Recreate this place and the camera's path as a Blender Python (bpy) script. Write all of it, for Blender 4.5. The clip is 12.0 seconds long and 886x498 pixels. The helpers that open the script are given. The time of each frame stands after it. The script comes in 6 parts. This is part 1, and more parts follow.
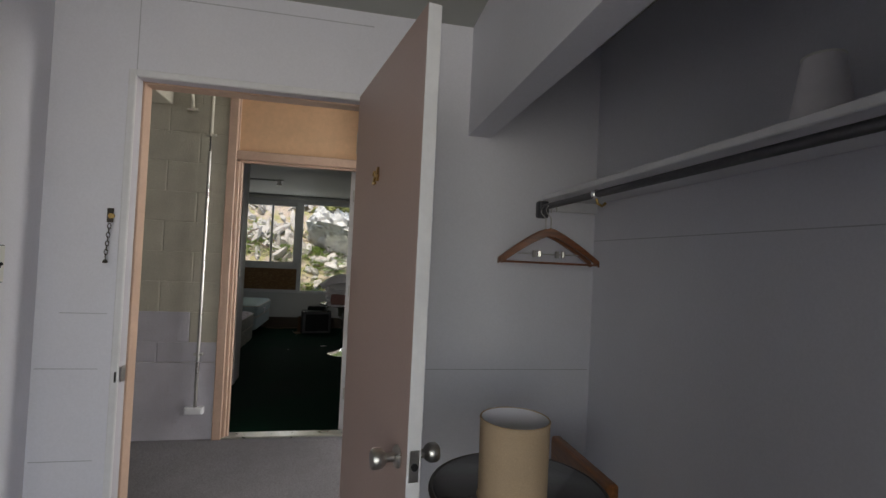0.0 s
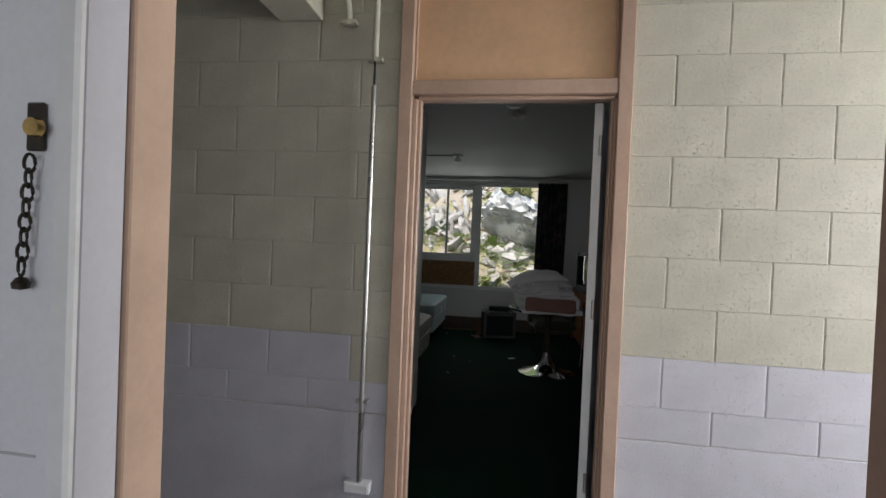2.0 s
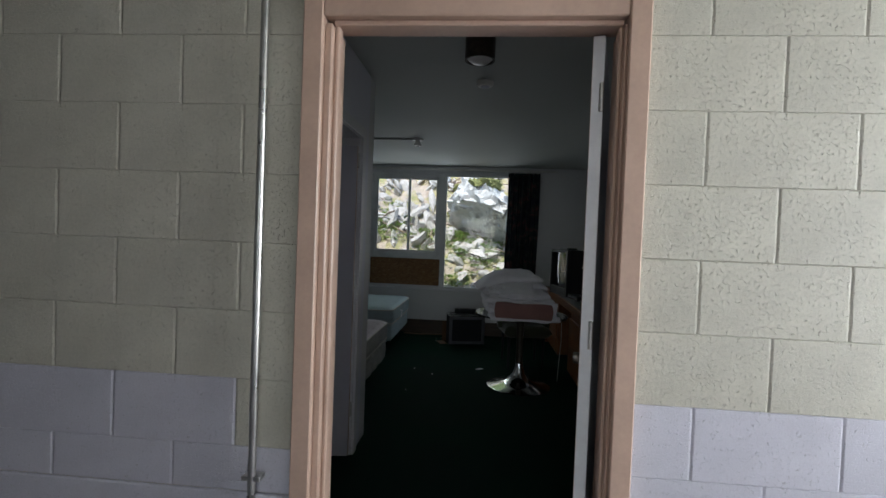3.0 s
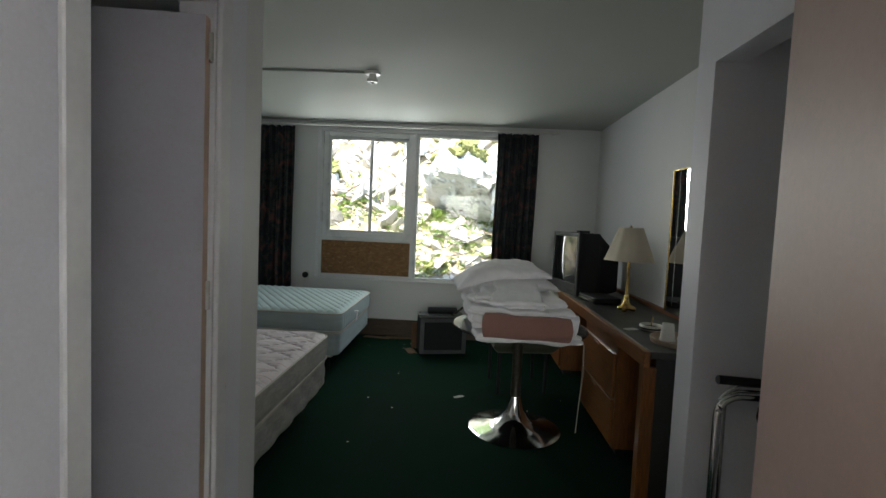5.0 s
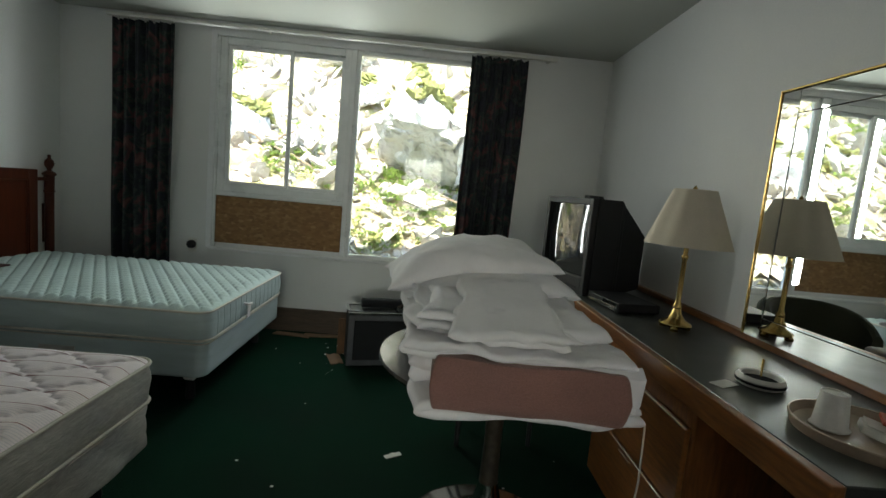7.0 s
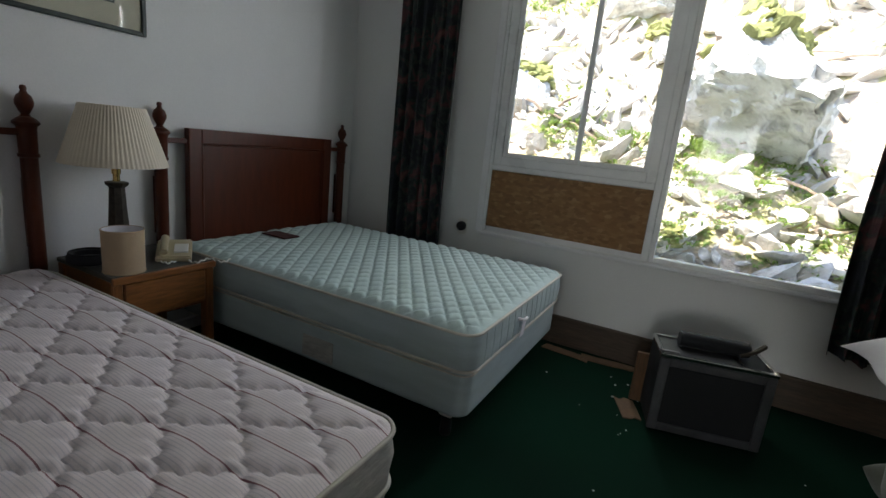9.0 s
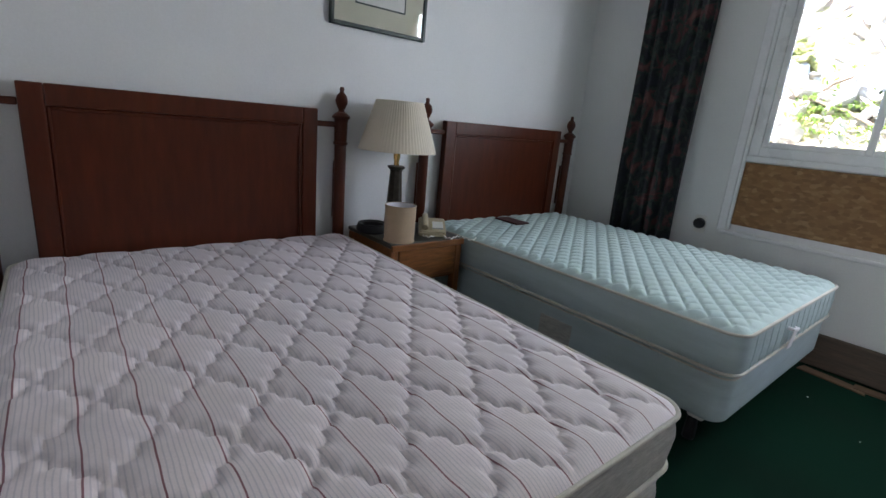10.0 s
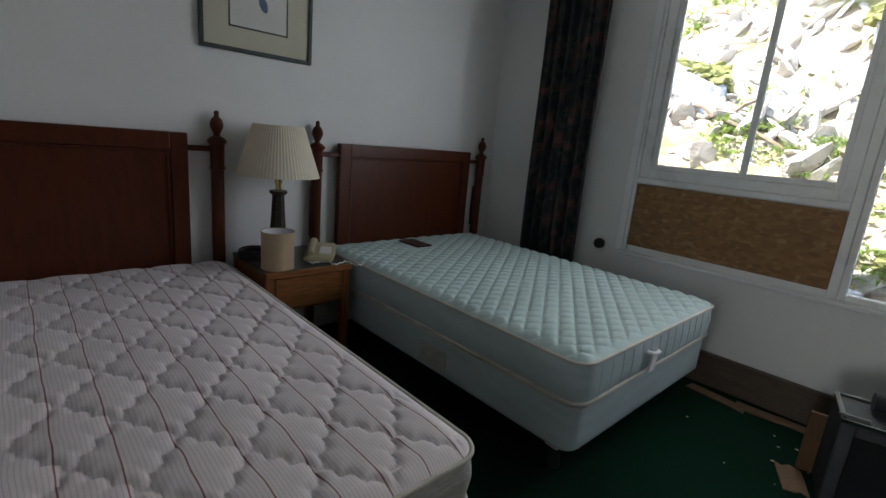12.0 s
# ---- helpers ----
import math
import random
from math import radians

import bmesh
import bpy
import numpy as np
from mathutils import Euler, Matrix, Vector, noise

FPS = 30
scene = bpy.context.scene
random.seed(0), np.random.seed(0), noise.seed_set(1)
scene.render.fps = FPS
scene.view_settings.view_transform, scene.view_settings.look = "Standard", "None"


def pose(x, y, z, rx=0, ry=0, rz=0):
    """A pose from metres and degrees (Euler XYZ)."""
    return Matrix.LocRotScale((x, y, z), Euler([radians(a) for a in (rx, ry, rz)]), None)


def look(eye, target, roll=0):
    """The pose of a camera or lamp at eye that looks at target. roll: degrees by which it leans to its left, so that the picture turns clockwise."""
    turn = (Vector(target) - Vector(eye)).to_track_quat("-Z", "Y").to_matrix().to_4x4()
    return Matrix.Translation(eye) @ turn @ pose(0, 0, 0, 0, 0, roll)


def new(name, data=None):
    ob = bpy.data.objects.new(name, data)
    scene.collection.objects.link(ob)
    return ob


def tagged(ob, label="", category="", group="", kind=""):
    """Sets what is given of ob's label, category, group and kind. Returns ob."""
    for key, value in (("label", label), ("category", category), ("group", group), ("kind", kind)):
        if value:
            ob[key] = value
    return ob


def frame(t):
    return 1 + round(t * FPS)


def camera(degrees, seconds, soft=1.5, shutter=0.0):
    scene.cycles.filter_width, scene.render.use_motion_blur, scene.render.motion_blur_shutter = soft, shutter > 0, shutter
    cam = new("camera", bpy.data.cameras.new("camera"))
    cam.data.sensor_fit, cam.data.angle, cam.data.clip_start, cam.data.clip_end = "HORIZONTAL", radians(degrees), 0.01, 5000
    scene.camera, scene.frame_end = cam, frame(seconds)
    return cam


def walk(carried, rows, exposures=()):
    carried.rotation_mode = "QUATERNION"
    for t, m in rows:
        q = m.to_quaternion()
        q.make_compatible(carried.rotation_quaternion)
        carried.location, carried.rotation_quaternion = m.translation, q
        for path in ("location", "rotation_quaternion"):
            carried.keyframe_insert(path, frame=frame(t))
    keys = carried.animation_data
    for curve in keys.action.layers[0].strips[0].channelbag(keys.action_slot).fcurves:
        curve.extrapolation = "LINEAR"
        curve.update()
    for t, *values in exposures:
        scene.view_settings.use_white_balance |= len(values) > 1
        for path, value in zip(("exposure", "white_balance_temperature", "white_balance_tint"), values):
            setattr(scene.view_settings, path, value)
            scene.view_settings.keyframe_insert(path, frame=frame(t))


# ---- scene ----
cam = camera(86.7, 12.0)
PATH = [
    (0, (0.398, 0.321, 1.377), (0.785, 2.283, 1.423), 2.7),
    (0.3, (0.262, 0.553, 1.389), (0.481, 2.54, 1.434), 2.4),
    (0.5, (0.184, 0.702, 1.413), (0.3, 2.698, 1.466), 2.5),
    (1, (0.119, 1.085, 1.362), (0.027, 3.083, 1.411), 2.6),
    (1.5, (0.099, 1.463, 1.354), (-0.136, 3.449, 1.355), 2.1),
    (2, (0.03, 1.868, 1.377), (-0.262, 3.846, 1.346), 2.4),
    (2.5, (0.07, 2.222, 1.366), (-0.146, 4.21, 1.305), 2.5),
    (3, (0.052, 2.576, 1.384), (-0.113, 4.568, 1.339), 2.2),
    (5, (0.054, 4.024, 1.36), (-0.03, 6.018, 1.238), 2.6),
    (5.5, (0.063, 4.342, 1.339), (0.036, 6.336, 1.179), 3.8),
    (6, (0.148, 4.678, 1.358), (0.156, 6.672, 1.198), 3.7),
    (6.5, (0.15, 5.085, 1.309), (0.246, 7.074, 1.121), 5.1),
    (8.5, (-0.162, 6.305, 1.209), (-0.62, 8.21, 0.807), 7.0),
    (9, (-0.329, 6.379, 1.219), (-1.231, 8.11, 0.78), 6.0),
    (9.5, (-0.388, 6.307, 1.181), (-1.614, 7.82, 0.724), 4.9),
    (10, (-0.488, 6.133, 1.147), (-1.966, 7.377, 0.627), 5.2),
    (10.5, (-0.538, 6.071, 1.133), (-2.166, 7.088, 0.571), 5.9),
    (11, (-0.451, 6.261, 1.169), (-2.084, 7.268, 0.603), 5.9),
    (11.5, (-0.307, 6.449, 1.195), (-1.861, 7.6, 0.685), 5.5),
    (12, (-0.237, 6.51, 1.234), (-1.653, 7.848, 0.781), 5.2),
]
EXPOSURES = [(0.0, 0.60, 6650, 10), (0.5, 1.15, 6550, 10), (1.0, 1.38, 6500, 10), (1.5, 1.05, 6500, 10), (2.0, 0.69, 6280, 9), (2.5, 0.62, 6150, 8), (3.0, 0.78, 5850, 7), (4.2, 1.6, 6300, 7),
             (5.0, 2.48, 6400, 4), (5.5, 2.68, 6300, 1), (6.0, 2.78, 6450, -2), (6.5, 2.59, 6800, -4), (7.4, 2.62, 6500, 3), (8.5, 2.6, 6200, 10), (9.0, 2.47, 6380, 9), (9.5, 2.84, 6100, 11),
             (10.0, 3.28, 6000, 12), (10.5, 3.38, 5900, 13), (11.0, 3.12, 6050, 13), (11.5, 2.83, 6150, 11), (12.0, 2.4, 6300, 10)]
walk(cam, [(t, look(eye, aim, lean)) for t, eye, aim, lean in PATH],
     exposures=EXPOSURES)

# ---- light ----
world = bpy.data.worlds.new("sky")
scene.world = world
world.use_nodes = True
wn = world.node_tree.nodes
sky = wn.new("ShaderNodeTexSky")
sky.sky_type = "NISHITA"
sky.sun_disc = False
sky.sun_elevation, sky.sun_rotation = radians(52.7), radians(203.2)
wn["Background"].inputs["Strength"].default_value = 0.15
world.node_tree.links.new(sky.outputs[0], wn["Background"].inputs["Color"])

sun = new("sun", bpy.data.lights.new("sun", "SUN"))
sun.data.energy, sun.data.angle, sun.data.color = 2.8, radians(0.5), (1.0, 0.95, 0.86)
sun.matrix_world = look((-3.0, -7.0, 10.0), (0, 0, 0))


def window_light(x0, x1, z0, z1, y, turn, watts, color):
    """An area lamp that stands in for sky light at a window."""
    lamp = new("window_light", bpy.data.lights.new("window_light", "AREA"))
    lamp.data.shape, lamp.data.size, lamp.data.size_y = "RECTANGLE", x1 - x0, z1 - z0
    lamp.data.energy, lamp.data.color = watts, color
    lamp.matrix_world = pose((x0 + x1) / 2, y, (z0 + z1) / 2, 90, 0, turn)
    return lamp


window_light(-1.70, 1.25, 0.35, 2.33, -3.2, 0, 32, (1.0, 0.99, 0.95))
# Strip lamps added in front of the bedroom window's frames to boost its daylight
for x0, x1, z0, z1, watts in ((-0.565, -0.505, 0.75, 2.25, 2.6), (-1.605, -1.555, 1.15, 2.25, 1.1), (-1.06, -1.01, 1.2, 2.22, 1.2), (0.315, 0.36, 0.75, 2.25, 0.9)):
    window_light(x0, x1, z0, z1, 9.352, 180, 0.64 * watts, (0.94, 0.97, 1.0))
corridor_light = window_light(-0.7, 0.7, 0.5, 2.4, 3.2, 90, 72, (1.0, 0.985, 0.95))
corridor_light.matrix_world = pose(4.15, 3.2, 1.5, 90, 0, 90)

# ---- materials ----


def node(nt, kind, **values):
    n = nt.nodes.new(kind)
    for key, value in values.items():
        n.inputs[key.replace("_", " ")].default_value = value
    return n


def ramp(nt, source, stops):
    r = nt.nodes.new("ShaderNodeValToRGB")
    el = r.color_ramp.elements
    while len(el) < len(stops):
        el.new(0.5)
    for e, (p, c) in zip(el, stops):
        e.position, e.color = p, (*c, 1)
    nt.links.new(source, r.inputs[0])
    return r.outputs[0]


def mixed(nt, a, b, factor, blend="MIX"):
    m = nt.nodes.new("ShaderNodeMix")
    m.data_type, m.blend_type = "RGBA", blend
    for socket, value in ((m.inputs[0], factor), (m.inputs[6], a), (m.inputs[7], b)):
        if isinstance(value, (int, float)):
            socket.default_value = value
        elif isinstance(value, tuple):
            socket.default_value = (*value, 1)
        else:
            nt.links.new(value, socket)
    return m.outputs[2]


def shade(c, f):
    return tuple(min(1, v * f) for v in c)


def surface(name, color, rough=0.6, metal=0.0, grain=60, vary=0.12, stain=2.0, stains=0.15, bump=0.1, depth=0.002,
            stretch=(1, 1, 1), random=0.0, coat=0.0, sheen=0.0, spec=0.5):
    """A plain material: a base colour with fine grain, broad stains and fine relief."""
    m = bpy.data.materials.new(name)
    m.use_nodes = True
    nt = m.node_tree
    b = nt.nodes["Principled BSDF"]
    tc = nt.nodes.new("ShaderNodeTexCoord")
    mp = nt.nodes.new("ShaderNodeMapping")
    mp.inputs["Scale"].default_value = stretch
    nt.links.new(tc.outputs["Object"], mp.inputs[0])
    fine = node(nt, "ShaderNodeTexNoise", Scale=grain, Detail=6.0, Roughness=0.6)
    broad = node(nt, "ShaderNodeTexNoise", Scale=stain, Detail=5.0, Roughness=0.55)
    nt.links.new(mp.outputs[0], fine.inputs["Vector"])
    nt.links.new(mp.outputs[0], broad.inputs["Vector"])
    c = ramp(nt, fine.outputs[0], [(0.3, shade(color, 1 - vary)), (0.7, shade(color, 1 + vary))])
    s = ramp(nt, broad.outputs[0], [(0.35, shade((1, 1, 1), 1 - stains)), (0.62, (1, 1, 1))])
    c = mixed(nt, c, s, 1.0, "MULTIPLY")
    if random:
        info = nt.nodes.new("ShaderNodeObjectInfo")
        rr = ramp(nt, info.outputs["Random"], [(0, shade((1, 1, 1), 1 - random)), (1, (1, 1, 1))])
        c = mixed(nt, c, rr, 1.0, "MULTIPLY")
    nt.links.new(c, b.inputs["Base Color"])
    b.inputs["Metallic"].default_value = metal
    rg = ramp(nt, broad.outputs[0], [(0.3, (rough * 0.85,) * 3), (0.7, (min(1, rough * 1.12),) * 3)])
    nt.links.new(rg, b.inputs["Roughness"])
    b.inputs["Coat Weight"].default_value = coat
    b.inputs["Specular IOR Level"].default_value = spec
    b.inputs["Sheen Weight"].default_value = sheen
    if bump:
        bn = node(nt, "ShaderNodeBump", Strength=bump, Distance=depth)
        nt.links.new(fine.outputs[0], bn.inputs["Height"])
        nt.links.new(bn.outputs[0], b.inputs["Normal"])
    return m


M = {}
M["wall"] = surface("white_wall_paint", (0.74, 0.74, 0.74), 0.55, grain=140, vary=0.03, stain=1.3, stains=0.06, bump=0.12)
M["wall_cool"] = surface("pale_lavender_paint", (0.77, 0.77, 0.83), 0.5, grain=120, vary=0.03, stain=1.1, stains=0.07, bump=0.12)
# Ceilings are grey instead of white: their dimmer light is put into the colour
M["ceiling"] = surface("dimmed_ceiling_paint", (0.47, 0.48, 0.44), 0.75, grain=220, vary=0.05, stain=0.9, stains=0.08, bump=0.3)
M["trim"] = surface("white_gloss_trim", (0.78, 0.78, 0.80), 0.32, grain=50, vary=0.03, stain=5, stains=0.07, bump=0.05)
M["tan_trim"] = surface("tan_painted_trim", (0.54, 0.375, 0.285), 0.4, grain=60, vary=0.05, stain=6, stains=0.12, bump=0.08)
M["transom"] = surface("peach_painted_panel", (0.74, 0.47, 0.28), 0.5, grain=30, vary=0.05, stain=3, stains=0.1, bump=0.05)
M["door"] = surface("mauve_brown_door_paint", (0.47, 0.35, 0.31), 0.45, grain=90, vary=0.04, stain=2, stains=0.08, bump=0.06)
M["door_white"] = surface("lavender_door_paint", (0.58, 0.57, 0.63), 0.4, grain=90, vary=0.03, stain=2, stains=0.06, bump=0.05)
M["carpet_green"] = surface("dark_green_carpet", (0.0055, 0.026, 0.015), 0.95, grain=420, vary=0.45, stain=1.6, stains=0.35, bump=0.8, depth=0.004, spec=0.06)
M["carpet_grey"] = surface("grey_carpet", (0.24, 0.23, 0.25), 0.95, grain=160, vary=0.35, stain=1.5, stains=0.2, bump=0.8, depth=0.005, spec=0.1)
M["block_cream"] = surface("cream_block_paint", (0.64, 0.605, 0.50), 0.5, grain=95, vary=0.06, stain=3, stains=0.16, bump=0.5, depth=0.005, random=0.07)
M["block_lav"] = surface("lavender_block_paint", (0.64, 0.62, 0.68), 0.5, grain=150, vary=0.05, stain=4, stains=0.1, bump=0.4, depth=0.003, random=0.06)
for key, pits in (("block_cream", 0.85), ("block_lav", 0.7)):
    # Pores of the concrete show through the paint as short dark pits
    nt = M[key].node_tree
    b = nt.nodes["Principled BSDF"]
    tc = nt.nodes.new("ShaderNodeTexCoord")
    pit = node(nt, "ShaderNodeTexNoise", Scale=115.0, Detail=3.0, Roughness=0.55, Distortion=0.5)
    patch = node(nt, "ShaderNodeTexNoise", Scale=5.0, Detail=2.0)
    nt.links.new(tc.outputs["Object"], pit.inputs["Vector"])
    nt.links.new(tc.outputs["Object"], patch.inputs["Vector"])
    hole = ramp(nt, pit.outputs[0], [(0.31, (0, 0, 0)), (0.41, (1, 1, 1))])
    where = ramp(nt, patch.outputs[0], [(0.38, (0.25,) * 3), (0.60, (1, 1, 1))])
    depth = mixed(nt, (1, 1, 1), hole, where)
    old = b.inputs["Base Color"].links[0].from_socket
    nt.links.new(mixed(nt, old, mixed(nt, (0.80, 0.79, 0.76), (1, 1, 1), depth), 1.0, "MULTIPLY"), b.inputs["Base Color"])
    bn = node(nt, "ShaderNodeBump", Strength=pits, Distance=0.0045)
    nt.links.new(depth, bn.inputs["Height"])
    nt.links.new(b.inputs["Normal"].links[0].from_socket, bn.inputs["Normal"])
    nt.links.new(bn.outputs[0], b.inputs["Normal"])
M["mortar"] = surface("painted_mortar", (0.63, 0.61, 0.51), 0.7, grain=120, vary=0.1, bump=0.3)
M["steel"] = surface("brushed_steel", (0.62, 0.61, 0.58), 0.3, 1.0, grain=200, vary=0.08, stain=8, stains=0.2, bump=0.05)
M["chrome"] = surface("chrome", (0.75, 0.75, 0.75), 0.12, 1.0, grain=100, vary=0.03, stain=10, stains=0.15, bump=0.0)
M["brass"] = surface("polished_brass", (0.75, 0.53, 0.20), 0.22, 1.0, grain=100, vary=0.05, stain=12, stains=0.25, bump=0.03)
M["white_plastic"] = surface("white_plastic", (0.75, 0.74, 0.70), 0.35, grain=100, vary=0.02, stain=10, stains=0.1, bump=0.0)
M["black_plastic"] = surface("black_plastic", (0.015, 0.015, 0.017), 0.55, grain=300, vary=0.2, stain=9, stains=0.2, bump=0.15, spec=0.3)
M["vinyl"] = surface("white_vinyl_frame", (0.80, 0.81, 0.82), 0.3, grain=60, vary=0.02, stain=6, stains=0.08, bump=0.03)


def glass(name):
    m = bpy.data.materials.new(name)
    m.use_nodes = True
    nt = m.node_tree
    nt.nodes.remove(nt.nodes["Principled BSDF"])
    tr = nt.nodes.new("ShaderNodeBsdfTransparent")
    gl = node(nt, "ShaderNodeBsdfGlossy", Roughness=0.02)
    fr = node(nt, "ShaderNodeFresnel", IOR=1.33)
    mx = nt.nodes.new("ShaderNodeMixShader")
    nt.links.new(fr.outputs[0], mx.inputs[0])
    nt.links.new(tr.outputs[0], mx.inputs[1])
    nt.links.new(gl.outputs[0], mx.inputs[2])
    nt.links.new(mx.outputs[0], nt.nodes["Material Output"].inputs["Surface"])
    return m


M["glass"] = glass("window_glass")

# ---- mesh helpers ----


def box(bm, x0, x1, y0, y1, z0, z1, bevel=0.0, segments=1):
    vs = [bm.verts.new((x, y, z)) for z in (z0, z1) for y in (y0, y1) for x in (x0, x1)]
    fs = [bm.faces.new([vs[i] for i in q]) for q in
          ((0, 2, 3, 1), (4, 5, 7, 6), (0, 1, 5, 4), (2, 6, 7, 3), (0, 4, 6, 2), (1, 3, 7, 5))]
    if bevel:
        es = {e for f in fs for e in f.edges}
        bmesh.ops.bevel(bm, geom=list(es), offset=bevel, segments=segments, affect="EDGES", profile=0.6)
    return bm


def cuboid(x0, x1, y0, y1, z0, z1, bevel=0.0, segments=1):
    return box(bmesh.new(), x0, x1, y0, y1, z0, z1, bevel, segments)


def lathe(profile, steps=32, bm=None, center=(0, 0, 0), squash=(1, 1)):
    """A turned shape: (radius, height) pairs round the z axis."""
    bm = bm or bmesh.new()
    cx, cy, cz = center
    rings = []
    for r, z in profile:
        rings.append([bm.verts.new((cx + squash[0] * r * math.cos(2 * math.pi * i / steps), cy + squash[1] * r * math.sin(2 * math.pi * i / steps), cz + z))
                      for i in range(steps)])
    for a, b in zip(rings, rings[1:]):
        for i in range(steps):
            j = (i + 1) % steps
            bm.faces.new((a[i], a[j], b[j], b[i]))
    if profile[0][0] > 1e-4:
        bm.faces.new(rings[0][::-1])
    if profile[-1][0] > 1e-4:
        bm.faces.new(rings[-1])
    bmesh.ops.remove_doubles(bm, verts=bm.verts, dist=1e-5)
    return bm


def tube(points, radius, steps=10, bm=None, closed=False):
    """A round bar along points."""
    bm = bm or bmesh.new()
    pts = [Vector(p) for p in points]
    n = len(pts)
    rings = []
    up = Vector((0, 0, 1))
    for i, p in enumerate(pts):
        a = pts[i - 1] if (i or closed) else pts[0]
        b = pts[(i + 1) % n] if (i < n - 1 or closed) else pts[-1]
        d = (b - a).normalized()
        ref = up if abs(d.z) < 0.95 else Vector((1, 0, 0))
        if rings and abs(d.z) >= 0.95:
            ref = side.cross(d) if side.cross(d).length > 0.1 else ref
        side = d.cross(ref).normalized()
        top = side.cross(d).normalized()
        rings.append([bm.verts.new(p + radius * (math.cos(t) * side + math.sin(t) * top))
                      for t in (2 * math.pi * k / steps for k in range(steps))])
    for i in range(n if closed else n - 1):
        a, b = rings[i], rings[(i + 1) % n]
        for k in range(steps):
            j = (k + 1) % steps
            bm.faces.new((a[k], a[j], b[j], b[k]))
    if not closed:
        bm.faces.new(rings[0][::-1])
        bm.faces.new(rings[-1])
    return bm


def part(name, bm, material, parent=None, label="", smooth=False, place=None):
    """Links a bmesh as one mesh object, under a thing or a part."""
    bmesh.ops.recalc_face_normals(bm, faces=bm.faces)
    me = bpy.data.meshes.new(name)
    bm.to_mesh(me)
    bm.free()
    if smooth:
        me.polygons.foreach_set("use_smooth", [True] * len(me.polygons))
        me.set_sharp_from_angle(angle=radians(40))
    me.materials.append(M[material] if isinstance(material, str) else material)
    ob = new(name, me)
    if parent:
        ob.parent = parent
    if place:
        ob.matrix_basis = place
    if label:
        ob["label"] = label
    return ob


def thing(name, label, category, place=None, group=""):
    ob = new(name)
    ob.empty_display_size = 0.1
    if place:
        ob.matrix_basis = place
    return tagged(ob, label, category, group)


def structure(name, bm, material, label, category, smooth=False):
    return tagged(part(name, bm, material, smooth=smooth), label, category, kind="structure")


# ---- structure ----
XL, XR = -2.81, 1.53            # side walls of both rooms
YW, YD, YC, YA = 9.38, 4.12, 4.0, 2.33   # window wall, inside and corridor faces of the block wall, front wall of the first room
HB, HC, HA = 2.43, 2.585, 2.415  # ceilings
VL, VR = -0.72, 0.875           # sides of both entries

structure("floor_bedroom", cuboid(XL - 0.1, XR + 0.1, 4.06, YW + 0.14, -0.12, 0.0), "carpet_green", "dark green worn carpet of the bedroom", "floor")
structure("floor_corridor", cuboid(-9.2, 4.2, YA + 0.06, 4.06, -0.12, 0.002), "carpet_grey", "grey patterned carpet of the corridor", "floor")
structure("floor_entry", cuboid(XL - 0.1, XR + 0.1, -3.2, YA + 0.06, -0.12, 0.0), "carpet_grey", "grey carpet of the first room", "floor")
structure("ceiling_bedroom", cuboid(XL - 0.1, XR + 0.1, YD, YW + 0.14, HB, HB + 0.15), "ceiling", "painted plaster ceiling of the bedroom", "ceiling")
structure("ceiling_corridor", cuboid(-9.2, 4.2, YA + 0.12, YC, HC, HC + 0.15), "ceiling", "white ceiling of the corridor, toned grey for dim light", "ceiling")
structure("ceiling_entry", cuboid(XL - 0.1, XR + 0.1, -3.2, YA, HA, HA + 0.15), "ceiling", "white panelled ceiling of the first room, toned grey for dim light", "ceiling")
structure("roof", cuboid(-9.5, 8, -3.4, 9.56, 2.75, 2.85), "mortar", "flat roof of the building", "roof")

# Bedroom
bm = bmesh.new()
WX0, WX1, WZ0, WZ1 = -1.60, 0.62, 0.655, 2.315
for a in ((XL, WX0, 0, HB), (WX1, XR, 0, HB), (WX0, WX1, 0, WZ0), (WX0, WX1, WZ1, HB)):
    box(bm, a[0], a[1], YW, YW + 0.14, a[2], a[3])
structure("wall_window", bm, "wall", "white painted wall with the window", "wall")
structure("wall_headboards", cuboid(XL - 0.1, XL, 5.64, YW + 0.14, 0, HB), "wall", "white painted wall behind the headboards", "wall")
structure("wall_desk", cuboid(XR, XR + 0.1, YD, YW + 0.14, 0, HB), "wall", "white painted wall beside the desk", "wall")
structure("wall_bathroom", cuboid(XL, VL, 5.64, 5.77, 0, HB), "wall", "white painted wall beside the striped bed", "wall")
BY0, BY1, BH = 4.94, 5.46, 2.0
bm = bmesh.new()
box(bm, VL - 0.11, VL, YD, BY0, 0, HB)
box(bm, VL - 0.11, VL, BY1, 5.64, 0, HB)
box(bm, VL - 0.11, VL, BY0, BY1, BH, HB)
structure("wall_bedroom_entry", bm, "wall_cool", "pale lavender wall with the bathroom doorway", "wall")
structure("wall_closet_side", cuboid(VR, XR, 5.68, 5.80, 0, HB), "wall_cool", "pale lavender side wall of the open closet", "wall")
structure("closet_header", cuboid(VR, VR + 0.1, YD, 5.68, 1.935, HB), "wall_cool", "pale header above the open closet", "wall")
bm = bmesh.new()
box(bm, XL, VL - 0.11, YD, YD + 0.02, 0, HB)
box(bm, XL - 0.1, XL, YD, 5.64, 0, HB)
structure("wall_bathroom_inside", bm, "wall", "plain walls of the dark bathroom", "wall")

